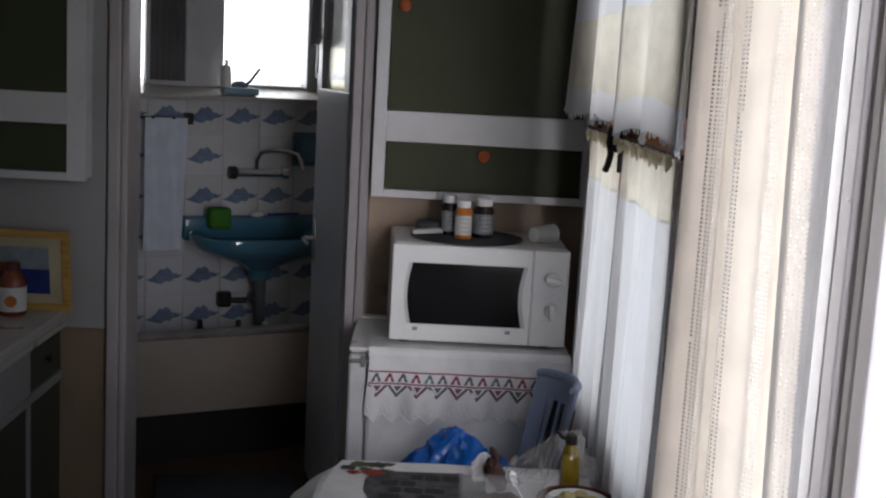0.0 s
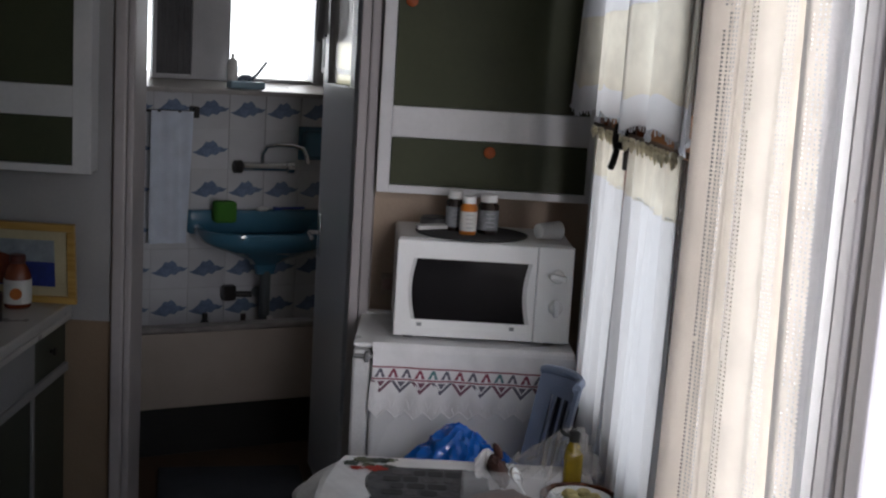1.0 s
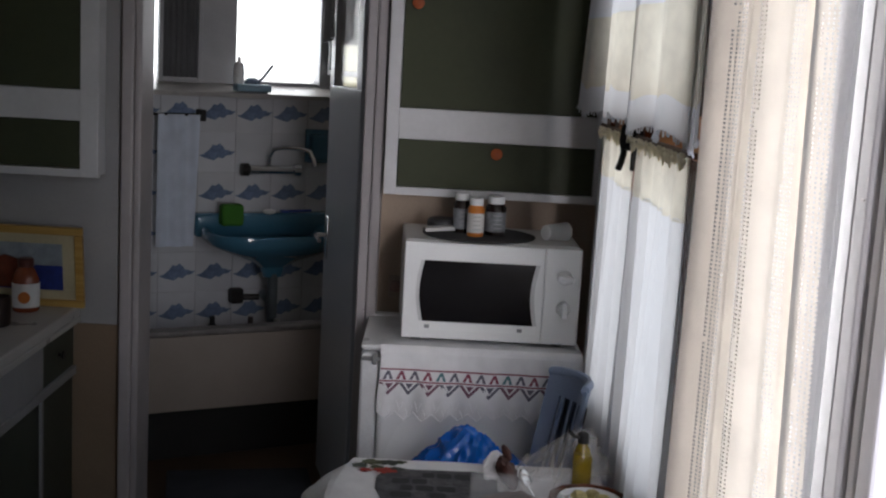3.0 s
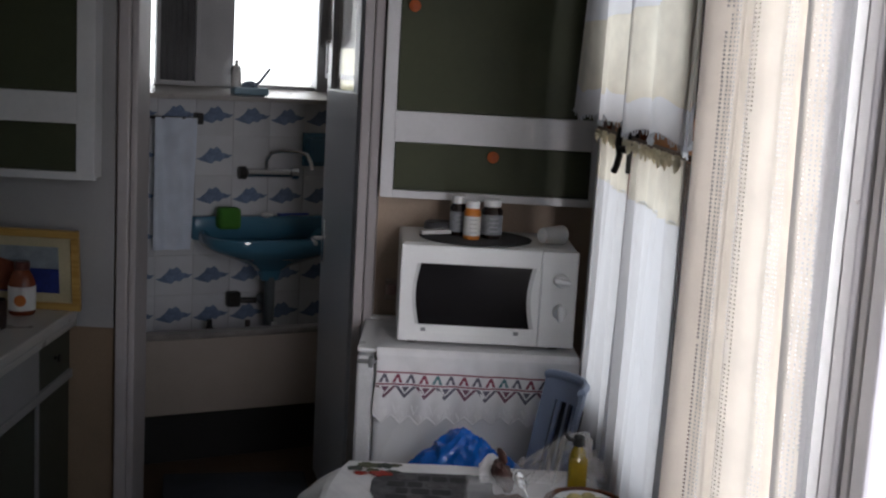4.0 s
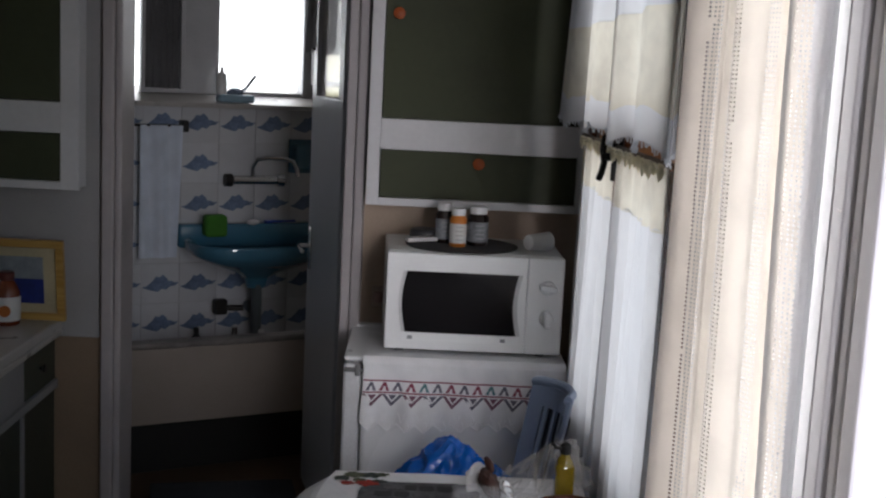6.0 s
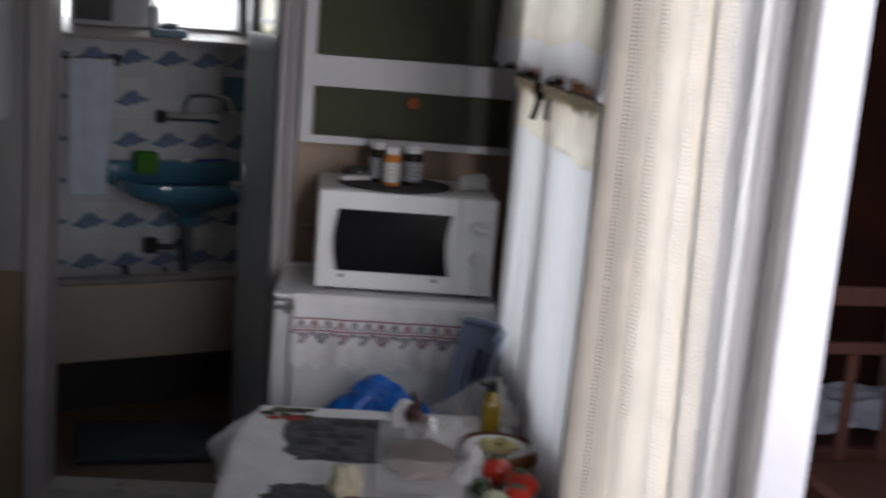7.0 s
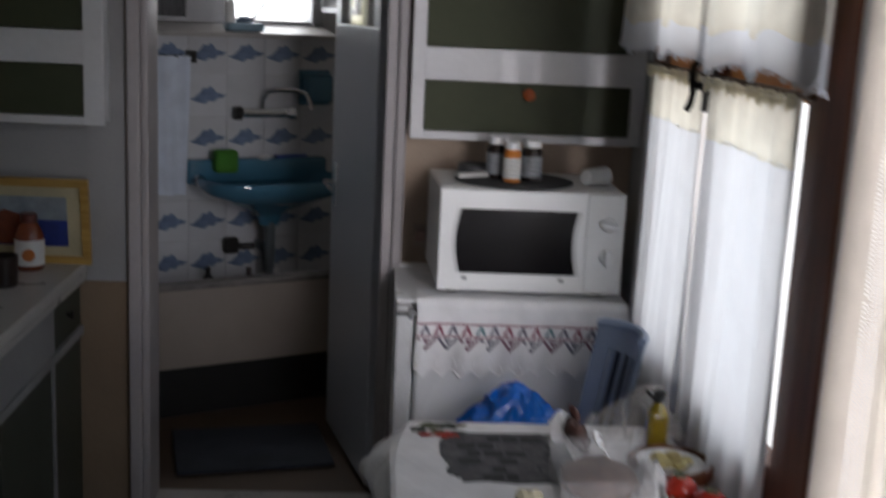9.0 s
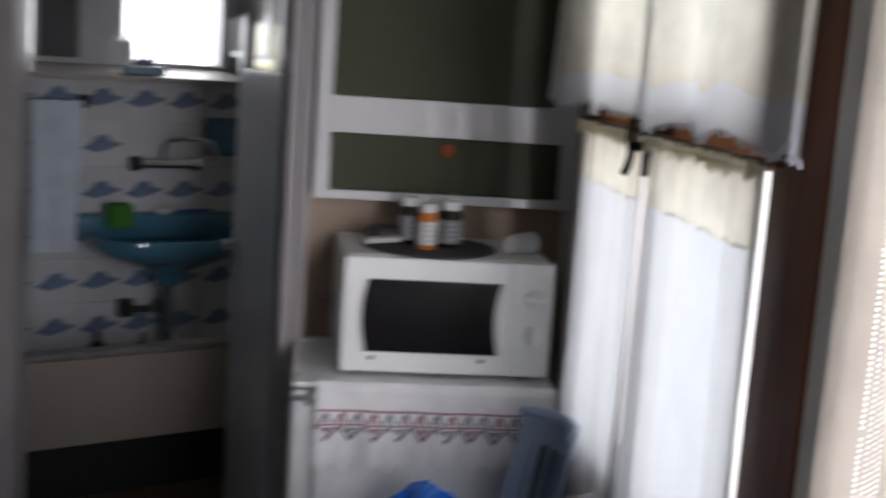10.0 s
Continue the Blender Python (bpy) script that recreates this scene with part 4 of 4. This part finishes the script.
part("panel", sheet(40, 4, lambda u, v: (2.00 + 0.255 * u, 3.965 + 0.018 * math.sin(u * 22) + 0.006 * math.sin(u * 51), -0.01 + 2.74 * v)), cloth("grey_brown_drape", (0.042, 0.028, 0.022), 0.25, weave=200.0, var=0.25), drape)
part("rod", tube([(1.96, 3.965, 2.735), (2.27, 3.965, 2.735)], 0.012, 10), DARK_METAL, drape, "dark curtain rod", True)
post = thing("balcony_post", "pale grey painted post at the balcony's end", "post")
part("shaft", union(slab(2.275, 2.335, 3.93, 4.02, -0.02, 2.76, 0.006), slab(2.336, 2.350, 3.91, 4.02, -0.02, 2.76, 0.003)), mat("grey_post_paint", (0.24, 0.235, 0.23), 0.6), post)
structure("balcony_return", slab(2.351, 2.45, 3.96, 4.10, -0.02, 2.76), mat("grey_brown_render", (0.10, 0.09, 0.085), 0.85, bump=0.2), "grey-brown rendered wall beside the post", "wall")
structure("backdrop_balcony", slab(2.10, 2.60, 4.50, 4.52, -0.02, 2.70), glow("daylight_balcony", 1.2), "overexposed daylight in the gap at the balcony's end", "backdrop")
structure("backdrop", slab(0.90, 0.92, 2.06, 3.35, 0.1, 2.5), glow("daylight_kitchen", 0.68), "overexposed white daylight outside the kitchen window", "backdrop")
structure("backdrop_bathroom", moved(slab(-0.75, 0.7, 0.34, 0.36, 1.1, 2.6), BATH), glow("daylight_bathroom", 1.3), "overexposed white daylight outside the bathroom window", "backdrop")
structure("ground", slab(-300, 300, -300, 300, -6.2, -6.0), mat("far_ground", (0.22, 0.22, 0.20), 0.9, scale=0.3), "pale ground far below", "ground")
# Unseen wall, added to close the balcony's side against sun and sky.
structure("balcony_light_block", slab(2.45, 2.57, 2.2, 4.0, -0.02, 2.76), PLASTER_W, "unseen partition wall added to block light at the side of the balcony", "wall")
CH = pose(1.60, 3.20, -0.02, 0, 0, 8)
oc = thing("wooden_chair", "reddish-brown wooden chair standing on the balcony", "chair")
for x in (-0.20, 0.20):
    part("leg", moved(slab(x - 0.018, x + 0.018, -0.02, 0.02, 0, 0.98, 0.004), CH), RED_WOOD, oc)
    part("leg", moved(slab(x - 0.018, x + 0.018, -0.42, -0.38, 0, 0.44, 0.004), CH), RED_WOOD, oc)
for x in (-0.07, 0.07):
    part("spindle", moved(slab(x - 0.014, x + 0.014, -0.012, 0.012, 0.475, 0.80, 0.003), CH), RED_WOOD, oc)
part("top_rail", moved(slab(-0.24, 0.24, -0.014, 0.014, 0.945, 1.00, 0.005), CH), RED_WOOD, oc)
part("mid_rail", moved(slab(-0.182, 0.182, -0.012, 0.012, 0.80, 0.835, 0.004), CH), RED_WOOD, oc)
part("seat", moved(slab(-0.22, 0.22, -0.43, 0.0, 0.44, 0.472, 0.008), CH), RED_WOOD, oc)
bed = thing("daybed", "low daybed with a white sheet on the balcony", "bed")
part("frame", slab(1.30, 2.40, 3.45, 3.96, -0.02, 0.40, 0.02), RED_WOOD, bed)
# The sheet is white; the balcony's shade is put into its dark grey.
part("sheet", sheet(30, 14, lambda u, v: (1.29 + 1.12 * u, 3.44 + 0.52 * v, 0.47 + 0.05 * noise.noise(Vector((u * 6, v * 5, 0))) + (0.14 * max(0, 1 - ((u - 0.2) / 0.15) ** 2 - ((v - 0.5) / 0.4) ** 2)))), cloth("shaded_white_sheet", (0.17, 0.17, 0.20), 0.05), bed, "rumpled white sheet with shade put into its grey")

# ---- table ----
table = thing("kitchen_table", "small kitchen table by the window under a printed cloth", "table")
part("tabletop", outline([(-0.165, 1.50), (0.445, 1.50), (0.445, 2.62), (-0.118, 2.62), (-0.150, 2.56), (-0.165, 2.40)], 0.695, 0.718), WHITE_PAINT, table)
part("apron", joined([(-0.105, 0.41, 1.55, 1.57, 0.61, 0.694), (-0.105, 0.41, 2.56, 2.58, 0.61, 0.694), (-0.105, -0.085, 1.571, 2.559, 0.61, 0.694), (0.39, 0.41, 1.571, 2.559, 0.61, 0.694)]), BROWN_WOOD, table)
for x in (-0.115, 0.38):
    for y in (1.54, 2.55):
        part("leg", slab(x, x + 0.045, y, y + 0.045, 0.0, 0.6945, 0.004), BROWN_WOOD, table)
TC = 0.7205


def edge(y):
    """The table's long edge, with its far corner cut round."""
    k = min(1.0, max(0.0, (y - 2.36) / 0.27))
    return -0.167 + 0.042 * k * k


def cloth_top(u, v):
    """From the left drop over the top to the right, v from the near to the far end."""
    y = 1.46 + 1.17 * v
    e = edge(y)
    s = e - 0.13 + (0.575 - e) * u
    if s < e - 0.002:
        d = e - 0.002 - s
        puff = math.exp(-((v - 0.90) / 0.085) ** 2)
        ruffle = math.sin(v * 95) + 0.5 * math.sin(v * 41 + 1.0)
        return (e - 0.004 - 0.009 * ruffle * d / 0.13 - 0.03 * d - 0.068 * math.sin(0.80 * math.pi * d / 0.13) * puff * (1 + 0.16 * math.sin(v * 120)), y, TC - 0.70 * d - 0.010 * math.cos(v * 90) * (d / 0.13))
    return (s, y, TC + 0.0008 * math.sin(s * 40 + y * 23))


tcloth = thing("tablecloth", "white scalloped tablecloth with grey and floral print", "tablecloth")
part("cloth", sheet(60, 120, cloth_top), LINEN, tcloth)
part("crochet_edging", union(*[tube([Vector(cloth_top(0.0, min(1.0, (i + k / 6) / 46))) + Vector((-0.004, 0, -0.013 * math.sin(math.pi * k / 6))) for k in range(7)], 0.0026, 5) for i in range(16, 46)]), LINEN, tcloth, "white crocheted edging")
part("far_drop", sheet(60, 6, lambda u, v: (-0.128 + 0.573 * u, 2.630 + 0.012 * v + 0.006 * math.sin(u * 50) * v, TC - 0.07 * v - 0.006 * v * abs(math.sin(u * 45)))), LINEN, tcloth)
GREY_PRINT = mat("charcoal_print", (0.055, 0.055, 0.06), 0.85, var=0.25, scale=28.0, stain=(0.11, 0.11, 0.115), fine=90.0)
FLOWER_R, LEAF_G, LEAF_D = mat("red_flower_print", (0.42, 0.03, 0.015), 0.8, var=0.2, scale=60), mat("olive_leaf_print", (0.12, 0.13, 0.07), 0.85, var=0.25, scale=50), mat("dark_leaf_print", (0.06, 0.075, 0.06), 0.85, var=0.2, scale=50)
part("print", outline(ragged(0.075, 2.435, 0.135, 0.135, 48, 0.07, 5.0, 4), TC + 0.0012, TC + 0.002), GREY_PRINT, tcloth, "charcoal printed square")
part("print", outline(ragged(-0.01, 2.125, 0.07, 0.05, 34, 0.16, 2.4, 9), TC + 0.0012, TC + 0.002), GREY_PRINT, tcloth, "charcoal printed patch")
part("print", outline(ragged(0.07, 1.86, 0.14, 0.12, 48, 0.08, 5.0, 6), TC + 0.0012, TC + 0.002), GREY_PRINT, tcloth, "charcoal printed square")
BLOCK_D, BLOCK_L = mat("dark_block_print", (0.035, 0.033, 0.036), 0.85, var=0.2, scale=60.0), mat("pale_block_print", (0.12, 0.115, 0.12), 0.85, var=0.25, scale=60.0)
blocks = random.Random(12)
for row in range(6):
    x = -0.035 + 0.02 * (row % 2)
    while x < 0.165:
        w = 0.030 + 0.026 * blocks.random()
        y = 2.322 + 0.041 * row
        part("printed_block", outline(ragged(x + w / 2, y, w / 2 - 0.003, 0.015, 14, 0.06, 5.0, int(x * 900) + row), TC + 0.0022, TC + 0.0028), BLOCK_D if blocks.random() < 0.6 else BLOCK_L, tcloth)
        x += w
for x, y, r, s, m_ in ((-0.120, 2.055, 0.026, 1, FLOWER_R), (-0.095, 2.04, 0.022, 2, FLOWER_R), (-0.145, 2.03, 0.016, 3, LEAF_D), (-0.06, 2.07, 0.018, 4, LEAF_G), (-0.049, 2.545, 0.024, 5, FLOWER_R), (-0.079, 2.60, 0.024, 6, LEAF_G), (-0.109, 2.575, 0.020, 7, LEAF_D), (-0.024, 2.560, 0.016, 8, LEAF_D), (-0.044, 2.600, 0.022, 11, LEAF_D), (-0.069, 2.565, 0.016, 21, LEAF_G), (-0.094, 2.545, 0.014, 22, FLOWER_R), (-0.019, 2.605, 0.015, 23, LEAF_G), (0.045, 2.075, 0.022, 12, LEAF_G), (-0.07, 2.10, 0.018, 15, LEAF_D)):
    part("printed_flower" if m_ is FLOWER_R else "printed_leaf", outline(ragged(x, y, r, r * 0.75, 20, 0.3, 2.0, s), TC + 0.0022, TC + 0.003), m_, tcloth)

# things on the table
oil = thing("oil_bottle", "small square bottle of yellow oil with a black spout cap", "bottle")
part("body", union(slab(0.364, 0.406, 2.448, 2.490, TC + 0.003, TC + 0.098, 0.009, 3), lathe([(0.019, 0.094), (0.017, 0.104), (0.011, 0.112), (0.010, 0.118)], 16, (0.385, 2.469, TC))), mat("olive_yellow_oil", (0.25, 0.17, 0.008), 0.12, var=0.12, scale=20.0, coat=0.5, bump=0.0), oil, "yellow oil in clear glass", True)
part("cap", union(lathe([(0.012, 0.117), (0.013, 0.119), (0.013, 0.136), (0.009, 0.14)], 16, (0.385, 2.469, TC)), tube([(0.380, 2.466, TC + 0.128), (0.362, 2.455, TC + 0.135), (0.352, 2.449, TC + 0.147)], 0.004, 8)), DARK, oil, "black spout cap", True)
tray = thing("round_tray", "dark wicker round tray on the table", "tray")
part("base", lathe([(0.078, 0.0), (0.082, 0.003), (0.075, 0.005), (0.01, 0.005)], 36, (0.392, 2.365, TC + 0.003)), BROWN_WOOD, tray)
for k in range(3):
    part("rim_ring", tube([(0.392 + 0.083 * math.cos(a / 30 * 2 * math.pi + k), 2.365 + 0.083 * math.sin(a / 30 * 2 * math.pi + k), TC + 0.008 + 0.009 * k + 0.001 * math.sin(a * 2.1)) for a in range(31)], 0.0048, 6), BROWN_WOOD, tray)
tagged(part("plate", lathe([(0.030, 0.0), (0.045, 0.004), (0.068, 0.018), (0.067, 0.020), (0.044, 0.008), (0.01, 0.006)], 32, (0.392, 2.365, TC + 0.0085)), ENAMEL, smooth=True), "white plate lying in the round tray", "plate")
FOOD = mat("pale_yellow_food", (0.55, 0.47, 0.20), 0.6, var=0.2, scale=80.0, bump=0.5)
for i in range(5):
    a = i * 1.3
    tagged(part("bread_piece", blob(0.018, 0.014, 0.010, (0.394 + 0.026 * math.cos(a), 2.367 + 0.026 * math.sin(a), TC + 0.028), 0.35, 3.0, 2, i * 3.1), FOOD, smooth=True), "pale yellow piece of food on the plate", "food", group="food on the plate")


def crumple(u, v):
    x, y = 0.255 + 0.19 * u, 2.50 + 0.13 * v
    hgt = 0.150 * max(0.0, math.sin(math.pi * min(1, u * 0.95 + 0.06))) ** 0.8 * (0.15 + 0.85 * u) * (0.25 + 0.75 * math.sin(math.pi * v) ** 0.6)
    c = 0.050 * (0.35 - abs(noise.noise(Vector((u * 5, v * 4, 1.3))))) + 0.030 * (0.3 - abs(noise.noise(Vector((u * 11, v * 9, 4)))))
    return (x + c, y + 0.6 * c, TC + 0.004 + max(0.0, hgt + c))


tagged(part("plastic_bag", sheet(44, 36, crumple), clear_mat("clear_film", (0.62, 0.59, 0.56), 0.05, 1.6, alpha=0.24)), "crumpled clear plastic bag on the tablecloth", "bag")
tagged(part("paper_napkin", sheet(14, 14, lambda u, v: (0.175 + 0.075 * u, 2.515 + 0.07 * v, TC + 0.006 + 0.045 * max(0, math.sin(u * 3 + 0.4)) * v + 0.012 * noise.noise(Vector((u * 5, v * 5, 7))))), LINEN), "crumpled white paper napkin on the tablecloth", "napkin")
tagged(part("dried_pod", moved(union(blob(0.020, 0.048, 0.018, (0, 0, 0), 0.4, 4.0, 3, 2.0), blob(0.010, 0.026, 0.010, (0.012, 0.05, 0.014), 0.3, 5.0, 2, 5.0)), pose(0.225, 2.50, TC + 0.028, 25, 10, 25)), mat("dark_brown_shell", (0.07, 0.025, 0.018), 0.5, var=0.3, scale=40.0, bump=0.4), smooth=True), "dark brown dried pod on the napkin", "pod")
spoon = thing("spoon", "shiny steel spoon beside the napkin", "spoon")
part("bowl", moved(blob(0.017, 0.026, 0.006, (0, 0, 0)), pose(0.262, 2.455, TC + 0.035, 30, 25, 20)), CHROME, spoon, smooth=True)
part("handle", tube([(0.262, 2.455, TC + 0.034), (0.27, 2.42, TC + 0.018), (0.285, 2.37, TC + 0.006)], 0.0035, 6), CHROME, spoon, smooth=True)
tub_box = thing("food_container", "clear plastic food container with pinkish leftovers", "container")
CLEARP = clear_mat("clear_plastic", (0.72, 0.72, 0.72), 0.12, 1.4, alpha=0.10)
part("wall", moved(union(slab(-0.085, 0.085, -0.105, -0.102, 0.002, 0.070), slab(-0.085, 0.085, 0.102, 0.105, 0.002, 0.070), slab(-0.085, -0.082, -0.1015, 0.1015, 0.002, 0.070), slab(0.082, 0.085, -0.1015, 0.1015, 0.002, 0.070), slab(-0.0815, 0.0815, -0.1015, 0.1015, 0.002, 0.005)), pose(0.222, 2.235, TC + 0.003, 0, 0, -3)), CLEARP, tub_box)
part("lid", moved(slab(-0.092, 0.092, -0.112, 0.112, 0.071, 0.078, 0.003), pose(0.222, 2.235, TC + 0.003, 0, 0, -3)), CLEARP, tub_box, "clear plastic lid")
part("contents", moved(blob(0.074, 0.092, 0.026, (0, 0, 0.036), 0.25, 3.0, 3, 1.0), pose(0.222, 2.235, TC + 0.005)), mat("pinkish_food", (0.17, 0.095, 0.07), 0.6, var=0.3, scale=50.0, bump=0.4), tub_box, "pinkish leftovers", True)
tagged(part("plastic_wrap", sheet(24, 24, lambda u, v: (0.29 + 0.07 * u, 2.17 + 0.16 * v, TC + 0.004 + 0.055 * math.sin(math.pi * u) * math.sin(math.pi * v) + 0.014 * noise.noise(Vector((u * 7, v * 8, 2))) + 0.014)), clear_mat("milky_film", (0.85, 0.85, 0.84), 0.2, 1.3, alpha=0.5)), "bundled milky plastic wrap beside the container", "wrap")
board = tagged(part("chopping_board", slab(0.07, 0.27, 1.86, 2.085, TC + 0.003, TC + 0.019, 0.005), wood("reddish_board_wood", (0.16, 0.05, 0.025), (0.10, 0.03, 0.015), 0.5, axis=0)), "reddish-brown wooden chopping board on the table", "board")
tagged(part("paper_bag", blob(0.034, 0.030, 0.036, (0.072, 2.105, TC + 0.036), 0.30, 1.8, 3, 3.0), mat("cream_paper", (0.52, 0.47, 0.33), 0.8, var=0.15, scale=30.0, bump=0.3)), "crumpled cream paper bag on the tablecloth", "bag")
TOM = mat("tomato_red", (0.48, 0.03, 0.015), 0.22, var=0.15, scale=20.0, bump=0.02, coat=0.3)
for x, y, r in ((0.373, 2.215, 0.034), (0.412, 2.145, 0.035), (0.395, 2.08, 0.032)):
    tm = thing("tomato", "ripe red tomato with a green stalk on the table", "tomato", group="tomatoes on the table")
    part("fruit", blob(r, r * 1.03, r * 0.84, (x, y, TC + 0.003 + r * 0.84), 0.10, 1.6, 3, x * 9), TOM, tm, smooth=True)
    part("stalk", outline(ragged(x, y, 0.012, 0.012, 10, 0.6, 2.0, int(x * 100)), TC + 0.002 + r * 1.62, TC + 0.0055 + r * 1.66), LEAF_G, tm)
for x, y in ((0.335, 2.16), (0.345, 2.12)):
    tagged(part("pepper", blob(0.018, 0.034, 0.015, (x, y, TC + 0.019), 0.3, 3.0, 3, y * 5), mat("dark_green_skin", (0.03, 0.06, 0.02), 0.3), smooth=True), "small dark green pepper beside the tomatoes", "pepper", group="peppers on the table")
tagged(part("onion", blob(0.030, 0.030, 0.026, (0.352, 2.055, TC + 0.029), 0.08, 2.0, 3, 4.0), mat("pale_green_skin", (0.50, 0.52, 0.34), 0.35, var=0.1, scale=40.0), smooth=True), "pale green onion on the table", "onion")

# ---- plastic chair with the blue bag, between table and fridge ----
GREYBLUE = mat("grey_blue_plastic", (0.27, 0.33, 0.45), 0.42, var=0.06, scale=5.0)
SLOT_SHADE = mat("chair_slot_shade", (0.03, 0.035, 0.055), 0.6)
chair = thing("plastic_chair", "grey-blue plastic chair with a slotted back, pushed between table and refrigerator", "chair")
BK = pose(0.335, 2.95, 0.455, 0, 0, -70) @ pose(0, 0, 0, -11, 0, 0) @ Matrix.Diagonal((0.47, 1, 1, 1))


def back_piece(x0, x1, z0, z1, d=0.0):
    return moved(sheet(8, 10, lambda u, v: (x0 + (x1 - x0) * u, 0.05 * (1 - ((x0 + (x1 - x0) * u) / 0.21) ** 2) - d, z0 + (z1 - z0) * v)), BK)


def solid(bm, t):
    bmesh.ops.solidify(bm, geom=bm.faces[:], thickness=t)
    return bm


bk = part("backrest", solid(union(back_piece(-0.21, -0.14, 0.0, 0.39), back_piece(0.15, 0.21, 0.0, 0.39), back_piece(-0.15, 0.15, 0.335, 0.40), back_piece(-0.15, 0.15, 0.0, 0.08)), 0.010), GREYBLUE, chair, smooth=True)
part("crest", moved(tube([(0.21 * math.sin(a / 10 * 3.14 - 1.57), 0.05 * (1 - math.sin(a / 10 * 3.14 - 1.57) ** 2) + 0.004, 0.392 + 0.012 * math.cos(a / 10 * 3.14 - 1.57)) for a in range(11)], 0.013, 8), BK), GREYBLUE, bk, smooth=True)
for k in range(5):
    x = -0.12 + 0.06 * k
    part("slat", solid(back_piece(x - 0.010, x + 0.010, 0.08, 0.335), 0.008), GREYBLUE, bk)
# Dark sheet added behind the slats to give the slots their shade.
part("slot_shade_sheet", back_piece(-0.15, 0.15, 0.08, 0.335, -0.016), SLOT_SHADE, bk, "dark sheet that puts shade into the gaps behind the slats")
part("seat", slab(-0.06, 0.40, 2.72, 3.14, 0.425, 0.445, 0.010, 3), GREYBLUE, chair)
for x in (-0.04, 0.36):
    for y in (2.74, 3.10):
        part("leg", slab(x, x + 0.035, y, y + 0.03, 0.0, 0.4245, 0.006), GREYBLUE, chair)
BLUE_FILM = mat("blue_polythene", (0.004, 0.14, 0.60), 0.22, var=0.12, scale=9.0, bump=0.0, coat=0.2)


def bag(cx, cy, rx, ry, h, seed):
    bm = bmesh.new()
    bmesh.ops.create_icosphere(bm, subdivisions=5, radius=1.0)
    for v in bm.verts:
        c = v.co.copy()
        ridge = abs(noise.noise(c * 2.6 + Vector((seed, 0, 0)))) * 0.34 + abs(noise.noise(c * 4.6 + Vector((0, seed, 0)))) * 0.12
        k = 1.12 - ridge
        up = max(0.0, c.z)
        v.co = Vector((cx + rx * c.x * k * (1 - 0.56 * up), cy + ry * c.y * k * (1 - 0.4 * up), 0.447 + (h * 0.5) * (1 + max(-1.0, c.z * k * 1.05)) if c.z * k > -0.96 else 0.447))
    return bm


tagged(part("carrier_bag", union(bag(0.150, 2.95, 0.155, 0.13, 0.248, 1.0), bag(0.268, 2.96, 0.090, 0.09, 0.180, 6.0)), BLUE_FILM, smooth=True), "crumpled shiny blue carrier bag on the chair seat", "bag")

# ---- wall tiles with blue waves ----
TW, TH, WS = 0.17, 0.18, 1.22
WAVE = [(-0.068, -0.012), (-0.050, -0.008), (-0.036, 0.002), (-0.026, 0.010), (-0.016, 0.024), (-0.002, 0.021), (0.010, 0.029), (0.024, 0.018), (0.030, 0.008), (0.044, 0.007), (0.052, 0.002), (0.070, 0.003), (0.054, -0.009), (0.036, -0.011), (0.022, -0.022), (0.006, -0.018), (-0.010, -0.029), (-0.030, -0.024), (-0.044, -0.021)]


def tile_mesh(wave, flip):
    bm = slab(-TW / 2 + 0.0015, TW / 2 - 0.0015, 0.0, 0.008, -TH / 2 + 0.0015, TH / 2 - 0.0015)
    if wave:
        s = -1 if flip else 1
        vs = [bm.verts.new((x * s * WS, -0.0008, z * WS * 1.1)) for x, z in WAVE]
        f = bm.faces.new(vs)
        f.material_index = 1
        bmesh.ops.triangulate(bm, faces=[f])
        for t in bm.faces:
            if all(abs(v.co.y + 0.0008) < 1e-6 for v in t.verts):
                t.material_index = 1
    return mesh_of("tile", bm, [TILE_W, TILE_B])


WAVY, PLAIN = tile_mesh(True, False), tile_mesh(False, False)
for row in range(7):
    for col in range(-5, 5):
        u, z = -0.020 + TW * col, 1.392 - TH * row
        plain = row == 1 and col not in (-1, -3, 3)
        t = new("tile", PLAIN if plain else WAVY)
        t.parent = bath_wall
        t.matrix_world = BATH @ pose(u, 0.0, z)
